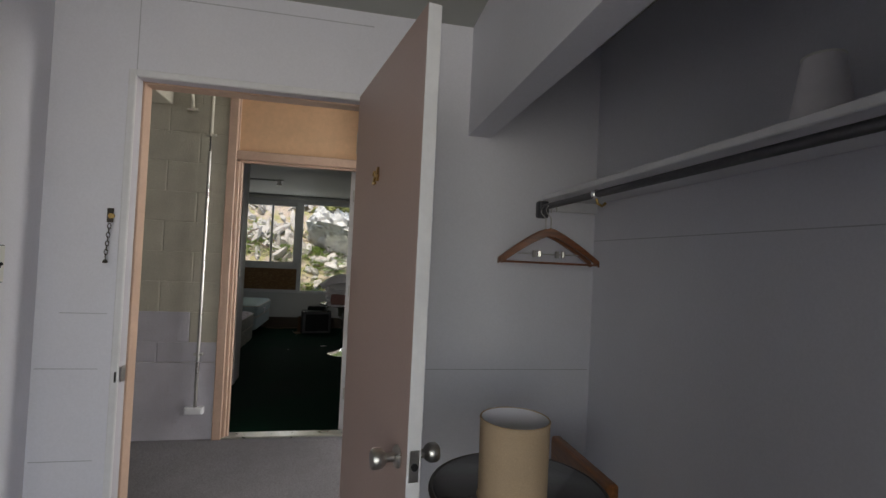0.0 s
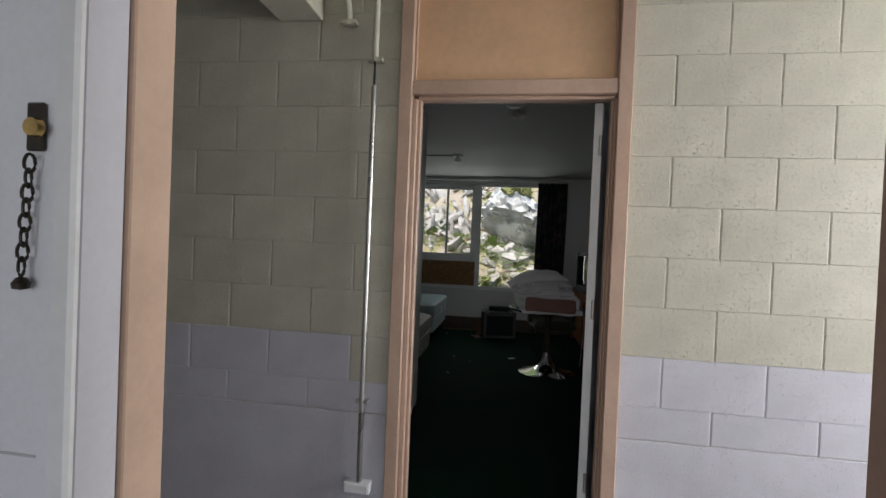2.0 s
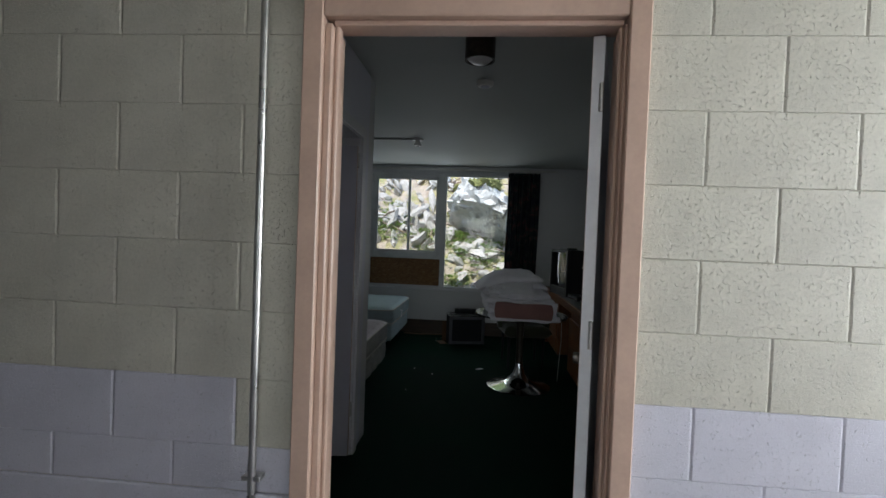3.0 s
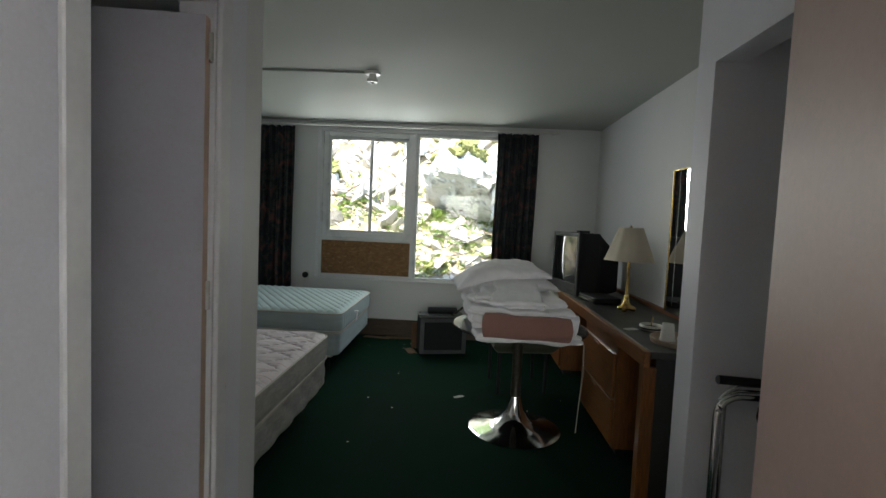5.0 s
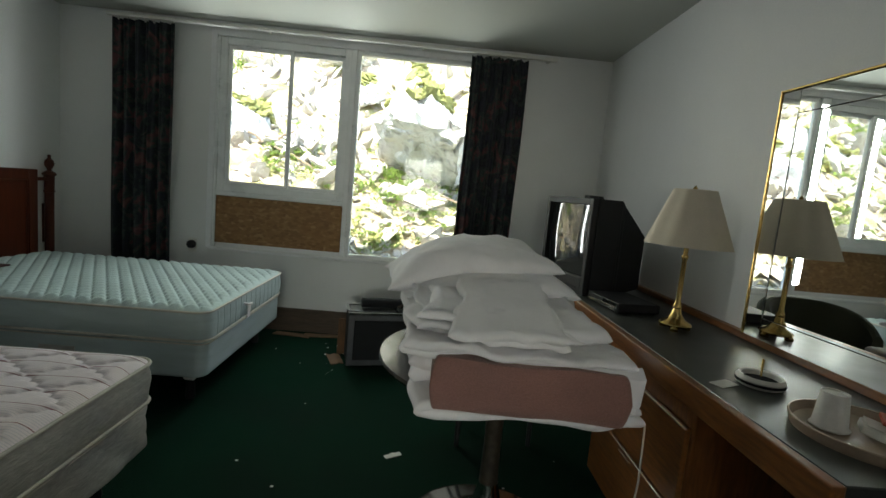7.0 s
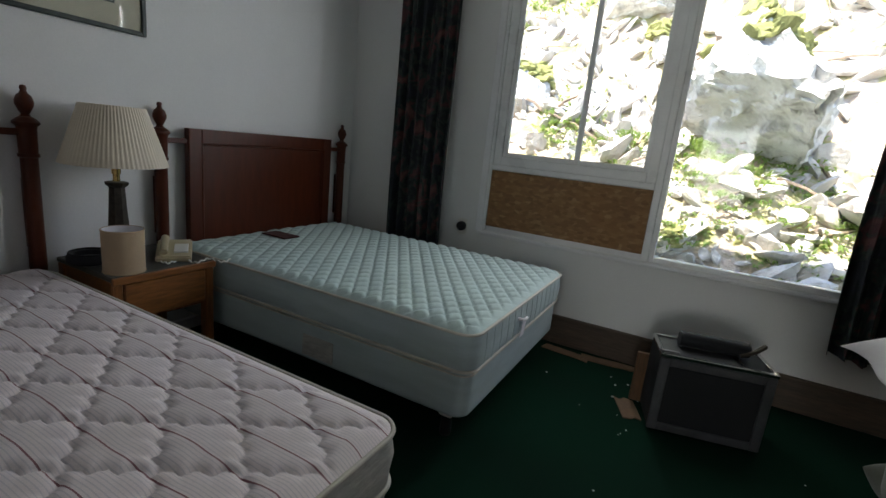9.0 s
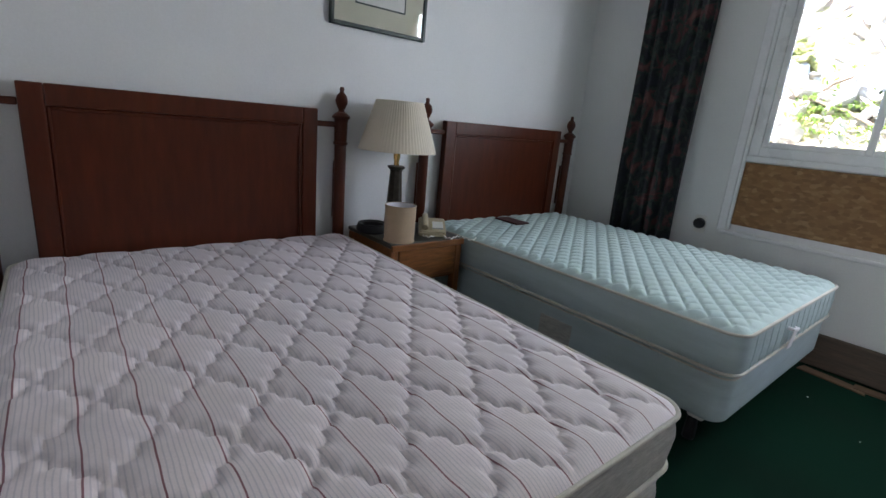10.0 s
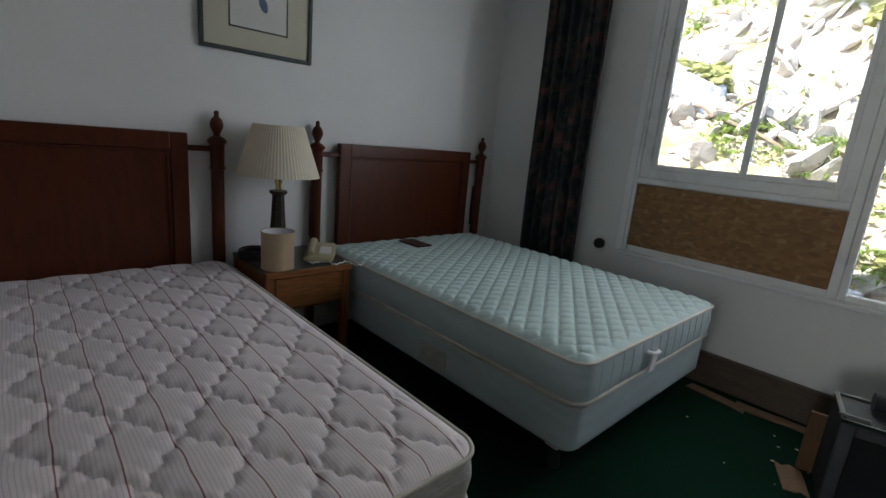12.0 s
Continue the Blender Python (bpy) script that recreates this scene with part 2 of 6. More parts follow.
# Block wall backing, the blocks are laid on it at the end
DX0, DX1 = -0.515, 0.512
bm = bmesh.new()
box(bm, -9.2, DX0, YC + 0.008, YD, 0, HC)
box(bm, DX1, 4.2, YC + 0.008, YD, 0, HC)
wall_block = structure("wall_block", bm, "mortar", "painted concrete block wall of the corridor", "wall")
bm = bmesh.new()
for a, b in ((-9.2, DX0), (DX1, 4.2)):
    box(bm, a, b, YC - 0.006, YC + 0.008, 0, 0.553, 0.004)
part("plinth", bm, "block_lav", wall_block, "smooth lavender painted base")
structure("wall_corridor_end", cuboid(-9.3, -9.2, YA, YD, 0, HC), "wall", "plain end wall of the corridor", "wall")
bm = bmesh.new()
for a in ((YA, 2.5, 0, HC), (3.9, YD, 0, HC), (2.5, 3.9, 0, 0.5), (2.5, 3.9, 2.45, HC)):
    box(bm, 4.2, 4.3, a[0], a[1], a[2], a[3])
structure("wall_corridor_window", bm, "wall", "plain end wall of the corridor with a window opening", "wall")

# First room
AX0, AX1, AH = -0.464, 0.457, 2.05
bm = bmesh.new()
box(bm, -9.2, AX0, YA, YA + 0.12, 0, HC)
box(bm, AX1, 4.2, YA, YA + 0.12, 0, HC)
box(bm, AX0, AX1, YA, YA + 0.12, AH, HC)
structure("wall_entry_front", bm, "wall_cool", "pale lavender wall with the entrance doorway", "wall")
structure("wall_entry_side", cuboid(VL - 0.13, VL - 0.02, 0.45, YA, 0, HA), "wall_cool", "pale lavender side wall with the light switch", "wall")
structure("wall_entry_bathroom", cuboid(XL, VL - 0.13, 0.45, 0.57, 0, HA), "wall", "plain white wall of the first room", "wall")
structure("wall_entry_left", cuboid(XL - 0.1, XL, -3.2, 0.57, 0, HA), "wall", "plain white side wall of the first room", "wall")
structure("wall_entry_right", cuboid(XR - 0.02, XR + 0.1, -3.2, YA, 0, HA), "wall_cool", "pale lavender wall at the back of the closet", "wall")
structure("wall_entry_closet", cuboid(VR + 0.01, XR - 0.02, 0.48, 0.60, 0, HA), "wall_cool", "pale lavender side wall of the closet", "wall")
structure("closet_header_entry", cuboid(VR + 0.01, VR + 0.11, 0.60, YA, 1.93, HA), "wall_cool", "white header above the open closet", "wall")
bm = bmesh.new()
for a in ((XL, -1.75, 0, HA), (1.3, XR, 0, HA), (-1.75, 1.3, 0, 0.3), (-1.75, 1.3, 2.36, HA)):
    box(bm, a[0], a[1], -3.19, -3.05, a[2], a[3])
structure("wall_entry_window", bm, "wall", "plain white wall with a window opening", "wall")

# ---- more materials ----


def wood(name, color, rough, ring=14, along=(1, 12, 12), coat=0.0, random=0.0, vary=0.30, stains=0.22):
    m = surface(name, color, rough, grain=ring, vary=vary, stain=2.5, stains=stains, bump=0.06, stretch=along, coat=coat, random=random)
    return m


M["mahogany"] = wood("dark_mahogany", (0.072, 0.0155, 0.0055), 0.29, 8, (4, 4, 0.7), vary=0.20, stains=0.08)
mahogany = M["mahogany"].node_tree.nodes["Principled BSDF"]
mahogany.inputs["Specular IOR Level"].default_value = 0.30
# An even satin varnish
M["mahogany"].node_tree.links.remove(mahogany.inputs["Roughness"].links[0])
mahogany.inputs["Roughness"].default_value = 0.31
M["oak"] = wood("orange_oak", (0.25, 0.095, 0.027), 0.38, 10, (8, 1, 8), coat=0.15)
M["oak_upright"] = wood("orange_oak_upright", (0.23, 0.085, 0.025), 0.38, 10, (8, 8, 1), coat=0.15)
M["laminate"] = surface("dark_grey_laminate", (0.050, 0.052, 0.046), 0.36, grain=300, vary=0.3, stain=6, stains=0.2, bump=0.05)
M["baseboard"] = wood("brown_baseboard", (0.085, 0.055, 0.036), 0.6, 12, (1, 10, 10))
M["cardboard"] = surface("torn_cardboard", (0.17, 0.10, 0.055), 0.85, grain=60, vary=0.12, stain=8, stains=0.3, bump=0.2)
M["maroon"] = surface("dark_maroon_cloth", (0.060, 0.018, 0.017), 0.8, grain=300, vary=0.15, stain=12, stains=0.15, bump=0.3)
M["offcut"] = wood("rough_brown_board", (0.13, 0.062, 0.024), 0.75, 14, (8, 8, 1))
M["blue_tape"] = surface("blue_masking_tape", (0.03, 0.13, 0.42), 0.6, grain=120, vary=0.08, stain=12, stains=0.12, bump=0.15)
M["cream_shade"] = surface("cream_lampshade", (0.72, 0.64, 0.52), 0.85, grain=200, vary=0.05, stain=6, stains=0.08, bump=0.2)
M["tan_shade"] = surface("tan_drum_shade", (0.46, 0.34, 0.22), 0.85, grain=350, vary=0.12, stain=6, stains=0.1, bump=0.2)
M["bronze"] = surface("dark_bronze", (0.055, 0.045, 0.034), 0.38, 0.4, grain=40, vary=0.3, stain=10, stains=0.3, bump=0.1)
M["linen"] = surface("white_bed_linen", (0.80, 0.775, 0.805), 0.9, grain=26, vary=0.03, stain=4, stains=0.07, bump=0.35, depth=0.010, sheen=0.2)
for n in M["linen"].node_tree.nodes:
    if n.type == "TEX_NOISE" and n.inputs["Scale"].default_value > 20:
        n.inputs["Scale"].default_value, n.inputs["Detail"].default_value, n.inputs["Distortion"].default_value = 12.0, 4.0, 0.9
M["blanket"] = surface("dusty_pink_blanket", (0.27, 0.135, 0.115), 0.95, grain=260, vary=0.14, stain=5, stains=0.15, bump=0.6, depth=0.004, sheen=0.3)
M["mint"] = surface("mint_mattress_ticking", (0.45, 0.56, 0.56), 0.75, grain=260, vary=0.05, stain=3, stains=0.1, bump=0.3)
M["mint_side"] = surface("grey_mint_ticking", (0.43, 0.51, 0.53), 0.8, grain=200, vary=0.07, stain=4, stains=0.12, bump=0.35, stretch=(1, 1, 6))
M["piping"] = surface("pale_piping", (0.58, 0.55, 0.49), 0.8, grain=200, vary=0.08, stain=8, stains=0.2, bump=0.2)
# Cream ticking greyed, with the shading of the bed's sides put into the colour
M["side_cream"] = surface("shaded_cream_ticking", (0.45, 0.435, 0.41), 0.85, grain=30, vary=0.16, stain=8, stains=0.2, bump=0.5, depth=0.006, stretch=(1, 1, 4))
M["olive"] = surface("olive_upholstery", (0.045, 0.048, 0.027), 0.9, grain=350, vary=0.2, stain=5, stains=0.15, bump=0.4, sheen=0.2)
M["black_web"] = surface("black_webbing", (0.015, 0.015, 0.022), 0.85, grain=300, vary=0.2, stain=8, stains=0.2, bump=0.4)
M["tray"] = surface("beige_melamine", (0.46, 0.36, 0.27), 0.45, grain=100, vary=0.06, stain=9, stains=0.1, bump=0.05)
M["paper"] = surface("white_paper", (0.78, 0.77, 0.74), 0.8, grain=80, vary=0.04, stain=8, stains=0.08, bump=0.1)
M["red_packet"] = surface("red_orange_packet", (0.55, 0.10, 0.05), 0.4, grain=40, vary=0.15, stain=20, stains=0.25, bump=0.2)
M["phone"] = surface("beige_phone_plastic", (0.50, 0.43, 0.28), 0.4, grain=100, vary=0.03, stain=9, stains=0.1, bump=0.0)
M["hanger_wood"] = wood("varnished_hanger_wood", (0.24, 0.085, 0.032), 0.35, 12, (1, 8, 8), coat=0.3)
M["green_frame"] = surface("dark_green_picture_frame", (0.030, 0.045, 0.042), 0.4, grain=60, vary=0.2, stain=9, stains=0.15, bump=0.1)
M["mat_board"] = surface("cream_mat_board", (0.62, 0.60, 0.48), 0.85, grain=150, vary=0.04, stain=5, stains=0.05, bump=0.1)
M["print_blue"] = surface("blue_print_ink", (0.12, 0.17, 0.30), 0.8, grain=40, vary=0.3, stain=9, stains=0.2, bump=0.0)
M["silver"] = surface("worn_silver_metal", (0.13, 0.13, 0.14), 0.45, 0.8, grain=80, vary=0.1, stain=9, stains=0.25, bump=0.05)
M["dark_grille"] = surface("charcoal_panel", (0.016, 0.017, 0.019), 0.65, grain=260, vary=0.25, stain=5, stains=0.2, bump=0.3, spec=0.2)
M["screen"] = surface("dark_glass_screen", (0.012, 0.014, 0.014), 0.06, grain=60, vary=0.05, stain=5, stains=0.1, bump=0.0)
M["dark_top"] = surface("smoked_tabletop", (0.040, 0.036, 0.032), 0.22, grain=120, vary=0.15, stain=6, stains=0.2, bump=0.0, coat=0.2)
M["white_lacquer"] = surface("ivory_lacquer", (0.55, 0.54, 0.50), 0.4, grain=60, vary=0.05, stain=5, stains=0.15, bump=0.0)
M["batten"] = surface("painted_joint", (0.50, 0.50, 0.54), 0.6, grain=60, vary=0.05, stain=6, stains=0.1, bump=0.0)


def mirror_material():
    m = bpy.data.materials.new("mirror_silver")
    m.use_nodes = True
    b = m.node_tree.nodes["Principled BSDF"]
    b.inputs["Base Color"].default_value = (0.86, 0.88, 0.86, 1)
    b.inputs["Metallic"].default_value, b.inputs["Roughness"].default_value = 1.0, 0.015
    return m


M["mirror"] = mirror_material()


def striped_material():
    """Cream ticking with fine grey stripes and single dark red lines, along the bed."""
    m = surface("striped_ticking", (0.82, 0.74, 0.765), 0.85, grain=240, vary=0.05, stain=3, stains=0.1, bump=0.25)
    nt = m.node_tree
    b = nt.nodes["Principled BSDF"]
    base = b.inputs["Base Color"].links[0].from_socket
    tc = nt.nodes.new("ShaderNodeTexCoord")
    wob = node(nt, "ShaderNodeTexNoise", Scale=7.0, Detail=1.0)
    nt.links.new(tc.outputs["Object"], wob.inputs["Vector"])
    xyz = nt.nodes.new("ShaderNodeSeparateXYZ")
    nt.links.new(tc.outputs["Object"], xyz.inputs[0])

    def calc(op, a, c):
        n = nt.nodes.new("ShaderNodeMath")
        n.operation = op
        for i, v in enumerate((a, c)):
            if isinstance(v, float):
                n.inputs[i].default_value = v
            else:
                nt.links.new(v, n.inputs[i])
        return n.outputs[0]

    y = calc("ADD", xyz.outputs["Y"], calc("MULTIPLY", wob.outputs[0], 0.016))
    red = calc("LESS_THAN", calc("FRACT", calc("MULTIPLY", y, 1 / 0.1025), 0.0), 0.034)
    fine = calc("LESS_THAN", calc("FRACT", calc("MULTIPLY", y, 1 / 0.0093), 0.0), 0.28)
    c = mixed(nt, base, (0.46, 0.43, 0.50), calc("MULTIPLY", fine, 0.45))
    c = mixed(nt, c, (0.20, 0.045, 0.065), calc("MULTIPLY", red, 0.85))
    nt.links.new(c, b.inputs["Base Color"])
    return m


M["striped"] = striped_material()


def blotched(name, dark, stops, scale, rough, bump=0.3, stretch=(1, 1, 1), kind="noise", detail=5.0, grain=220, depth=0.002):
    """Patches of several colours: floral cloth, strand board, lichened rock."""
    m = surface(name, dark, rough, grain=grain, vary=0.25, stain=3, stains=0.2, bump=bump, depth=depth)
    nt = m.node_tree
    b = nt.nodes["Principled BSDF"]
    base = b.inputs["Base Color"].links[0].from_socket
    tc = nt.nodes.new("ShaderNodeTexCoord")
    mp = nt.nodes.new("ShaderNodeMapping")
    mp.inputs["Scale"].default_value = stretch
    nt.links.new(tc.outputs["Object"], mp.inputs[0])
    if kind == "cells":
        tex = node(nt, "ShaderNodeTexVoronoi", Scale=scale)
        out = tex.outputs["Color"]
    else:
        tex = node(nt, "ShaderNodeTexNoise", Scale=scale, Detail=detail, Roughness=0.6, Distortion=0.6)
        out = tex.outputs[0]
    nt.links.new(mp.outputs[0], tex.inputs["Vector"])
    c = ramp(nt, out, stops)
    nt.links.new(mixed(nt, base, c, 0.8), b.inputs["Base Color"])
    return m


M["curtain"] = blotched("dark_floral_curtain", (0.018, 0.018, 0.024),
                        [(0.30, (0.024, 0.027, 0.042)), (0.46, (0.015, 0.020, 0.022)), (0.54, (0.040, 0.060, 0.050)), (0.59, (0.10, 0.036, 0.042)), (0.70, (0.18, 0.085, 0.075))],
                        9, 0.9, detail=3.0)
M["osb"] = blotched("strand_board", (0.30, 0.17, 0.07),
                    [(0.1, (0.17, 0.080, 0.027)), (0.45, (0.225, 0.112, 0.040)), (0.7, (0.26, 0.135, 0.050)), (0.95, (0.36, 0.21, 0.095))],
                    62, 0.7, stretch=(0.5, 1, 1.0), kind="cells")
M["rock"] = blotched("lichened_granite", (0.46, 0.44, 0.42),
                     [(0.28, (0.33, 0.29, 0.24)), (0.40, (0.48, 0.44, 0.38)), (0.56, (0.55, 0.51, 0.455)), (0.72, (0.47, 0.37, 0.30))], 9.0, 0.9, bump=0.8, grain=22, depth=0.04)
M["granite"] = blotched("mottled_pale_granite", (0.60, 0.59, 0.57),
                        [(0.34, (0.30, 0.29, 0.26)), (0.42, (0.52, 0.50, 0.46)), (0.52, (0.72, 0.705, 0.67)), (0.72, (0.62, 0.59, 0.53))], 6.0, 0.9, bump=0.9, grain=18, depth=0.05, detail=9.0)
M["soil"] = blotched("mossy_hillside_soil", (0.30, 0.24, 0.19),
                     [(0.30, (0.42, 0.32, 0.24)), (0.45, (0.55, 0.46, 0.37)), (0.56, (0.42, 0.38, 0.17)), (0.68, (0.27, 0.31, 0.10))], 3.4, 0.95, bump=1.0, grain=24, depth=0.04)
M["moss"] = blotched("yellow_green_moss", (0.17, 0.19, 0.035), [(0.3, (0.17, 0.18, 0.06)), (0.6, (0.29, 0.28, 0.10))], 6, 0.95, bump=1.0, grain=30, depth=0.03)
M["leaf"] = surface("green_leaf", (0.16, 0.23, 0.06), 0.55, grain=12, vary=0.4, stain=1.2, stains=0.3, bump=0.1)
nt = M["leaf"].node_tree
thin = nt.nodes.new("ShaderNodeBsdfTranslucent")
thin.inputs["Color"].default_value = (0.34, 0.46, 0.11, 1)
both = node(nt, "ShaderNodeMixShader")
both.inputs[0].default_value = 0.45
nt.links.new(nt.nodes["Principled BSDF"].outputs[0], both.inputs[1])
nt.links.new(thin.outputs[0], both.inputs[2])
nt.links.new(both.outputs[0], nt.nodes["Material Output"].inputs["Surface"])
M["twig"] = surface("dry_twig", (0.28, 0.21, 0.15), 0.9, grain=20, vary=0.3, stain=3, stains=0.3, bump=0.2)

# ---- trims, doors and windows ----


# Entrance to the corridor: white lip and half lining on the room side, tan on the corridor side
f = tagged(new("door_frame_1"), "steel door frame, white inside and tan towards the corridor", "door frame", kind="structure")
for y0, y1, m in ((YA - 0.004, YA + 0.055, "door_white"), (YA + 0.056, YA + 0.125, "tan_trim")):
    t = 0.025 if m == "tan_trim" else 0.018
    part("jamb", cuboid(AX0, AX0 + t, y0, y1, 0, AH, 0.002), m, f)
    part("jamb", cuboid(AX1 - t, AX1, y0, y1, 0, AH, 0.002), m, f)
    part("head", cuboid(AX0 + t, AX1 - t, y0, y1, AH - t, AH, 0.002), m, f)
for a in ((AX0 - 0.006, AX0 + 0.022, 0, AH + 0.006), (AX1 - 0.022, AX1 + 0.006, 0, AH + 0.006), (AX0 + 0.022, AX1 - 0.022, AH - 0.022, AH + 0.006)):
    part("lip", cuboid(a[0], a[1], YA - 0.018, YA - 0.005, a[2], a[3], 0.004), "trim", f, "white painted lip")
for a in ((AX0 - 0.05, AX0 + 0.008, 0, AH + 0.05), (AX1 - 0.012, AX1 + 0.05, 0, AH + 0.05), (AX0 + 0.012, AX1 - 0.012, AH - 0.012, AH + 0.05)):
    part("casing", cuboid(a[0], a[1], YA + 0.126, YA + 0.14, a[2], a[3], 0.004), "tan_trim", f)
part("strike_plate", cuboid(AX0 + 0.0255, AX0 + 0.0285, YA - 0.002, YA + 0.03, 0.85, 0.91, 0.001), "steel", f, "worn steel strike plate")
part("strike_plate", cuboid(AX0 + 0.010, AX0 + 0.017, YA - 0.021, YA - 0.0185, 0.855, 0.895, 0.001), "black_plastic", f, "dark latch hole")

# Bedroom doorway with its transom
f = tagged(new("door_frame_2"), "tan painted wooden door frame with a peach transom panel above", "door frame", kind="structure")
for s, e, j0, j1 in ((1, DX0, 0.086, 0.102), (-1, DX1, 0.070, 0.080)):
    for lo, hi, y0, y1, n in ((0, 0.062, YC - 0.030, YD + 0.006, "casing"), (0.062, j0, YC - 0.010, YD + 0.004, "jamb"), (j0, j1, YC + 0.012, YC + 0.05, "stop")):
        a, b = e + s * lo, e + s * hi
        part(n, cuboid(min(a, b), max(a, b), y0, y1, 0, 2.585 if n == "casing" else (2.03 if n == "jamb" else 2.03), 0.004), "tan_trim", f)
part("casing", cuboid(DX0 + 0.062, DX1 - 0.062, YC - 0.030, YD + 0.006, 2.522, 2.585, 0.004), "tan_trim", f)
part("rail", cuboid(DX0 + 0.062, DX1 - 0.062, YC - 0.026, YD + 0.006, 2.045, 2.11, 0.004), "tan_trim", f)
part("head_stop", cuboid(DX0 + 0.0865, DX1 - 0.0705, YC + 0.002, YC + 0.05, 2.028, 2.044, 0.003), "tan_trim", f)
part("transom_panel", cuboid(DX0 + 0.062, DX1 - 0.062, YC + 0.02, YC + 0.05, 2.11, 2.522), "transom", f, "peach painted panel")
for a in ((DX0 + 0.0625, DX0 + 0.072, 2.11, 2.522), (DX1 - 0.072, DX1 - 0.0625, 2.11, 2.522)):
    part("bead", cuboid(a[0], a[1], YC + 0.004, YC + 0.019, a[2], a[3], 0.003), "tan_trim", f)
structure("threshold", cuboid(DX0 + 0.062, DX1 - 0.062, YC - 0.02, YC + 0.09, 0.0, 0.016, 0.005), "steel", "worn metal carpet threshold", "threshold")


def knob_profile(flip=1):
    return [(0.0, 0.0), (0.028, 0.0), (0.030, 0.004), (0.026, 0.010), (0.012, 0.014), (0.012, 0.034), (0.020, 0.040), (0.026, 0.050), (0.0265, 0.068), (0.022, 0.074), (0.0, 0.075)]


def door_leaf(name, place, width, label, front, back, edge, knobs=True, hinge_z=(0.25, 1.05, 1.8), h=2.04):
    """A flush leaf, hinged on the local z axis, reaching along +x; front is its -y face."""
    d = thing(name, label, "door", place)
    bm = cuboid(0.002, width, 0.0, 0.038, 0.012, h, 0.0015)
    leaf = part("leaf", bm, front, d)
    leaf.data.materials.append(M[back])
    leaf.data.materials.append(M[edge])
    for p in leaf.data.polygons:
        if p.normal.y > 0.7:
            p.material_index = 1
        elif abs(p.normal.x) > 0.5 or abs(p.normal.z) > 0.5:
            p.material_index = 2
    for z in hinge_z:
        part("hinge", lathe([(0.006, 0), (0.0075, 0.002), (0.0075, 0.088), (0.006, 0.09)], 12, center=(-0.002, 0.006, z)), "steel", d)
    if knobs:
        for s, y in ((-1, 0.0), (1, 0.038)):
            part("knob", lathe(knob_profile(), 24), "steel", d, "brushed steel knob", True,
                 Matrix.Translation((width - 0.07, y, 0.85)) @ Euler((radians(90 if s < 0 else -90), 0, 0)).to_matrix().to_4x4())
        part("latch", cuboid(width, width + 0.003, 0.006, 0.032, 0.81, 0.89, 0.001), "steel", d)
        part("bolt", lathe([(0.0, 0), (0.009, 0), (0.009, 0.006), (0.0, 0.006)], 12), "black_plastic", d, "", False,
             Matrix.Translation((width + 0.003, 0.019, 0.85)) @ Euler((0, radians(90), 0)).to_matrix().to_4x4())
    return d


def between(a, b):
    return math.degrees(math.atan2(b[1] - a[1], b[0] - a[0]))


H1, E1 = (0.404, 2.305), (0.562, 1.52)
door_1 = door_leaf("door", pose(H1[0], H1[1], 0, 0, 0, between(H1, E1)), 0.815,
                   "open mauve-brown flush entrance door with brass digits", "door", "door_white", "trim")
H2, E2 = (0.412, 4.092), (0.627, 4.855)
door_2 = door_leaf("door", pose(H2[0], H2[1], 0, 0, 0, between(H2, E2)), 0.785,
                   "open mauve-brown bedroom door with a white edge", "door_white", "door", "trim")


def digit(char, x, z, size, parent):
    cu = bpy.data.curves.new("digit", "FONT")
    cu.body, cu.size, cu.extrude, cu.bevel_depth = char, size, 0.003, 0.0012
    tmp = bpy.data.objects.new("digit", cu)
    scene.collection.objects.link(tmp)
    me = bpy.data.meshes.new_from_object(tmp.evaluated_get(bpy.context.evaluated_depsgraph_get()))
    bpy.data.objects.remove(tmp)
    me.materials.clear()
    me.materials.append(M["brass"])
    ob = new("digit", me)
    ob.parent, ob["label"] = parent, "brass digit " + char
    ob.matrix_basis = pose(x, -0.005, z, 90, 0, 0)
    return ob


digit("2", 0.330, 1.628, 0.066, door_1)
digit("4", 0.367, 1.634, 0.066, door_1)

# Bathroom doorway
f = tagged(new("door_frame_3"), "white painted casing of the bathroom doorway", "door frame", kind="structure")
for y0, y1, z0, z1 in ((BY0 - 0.055, BY0 + 0.012, 0, BH + 0.055), (BY1 - 0.012, BY1 + 0.055, 0, BH + 0.055), (BY0 + 0.012, BY1 - 0.012, BH - 0.012, BH + 0.055)):
    part("casing", cuboid(VL + 0.001, VL + 0.016, y0, y1, z0, z1, 0.004), "trim", f)
for y0, y1, z0, z1 in ((BY0, BY0 + 0.018, 0, BH), (BY1 - 0.018, BY1, 0, BH), (BY0 + 0.018, BY1 - 0.018, BH - 0.018, BH)):
    part("jamb", cuboid(VL - 0.115, VL, y0, y1, z0, z1, 0.002), "trim", f)
bath = door_leaf("door", pose(VL - 0.012, BY1 - 0.020, 0, 0, 0, 187), 0.60, "half open pale lavender bathroom door with tan edges",
                 "door_white", "door_white", "tan_trim", knobs=False, h=1.93)

# Bedroom window
w = tagged(new("window_1"), "white vinyl window with a slider, a strand board panel and a fixed pane", "window", kind="structure")
Y0, Y1 = YW - 0.012, YW + 0.10


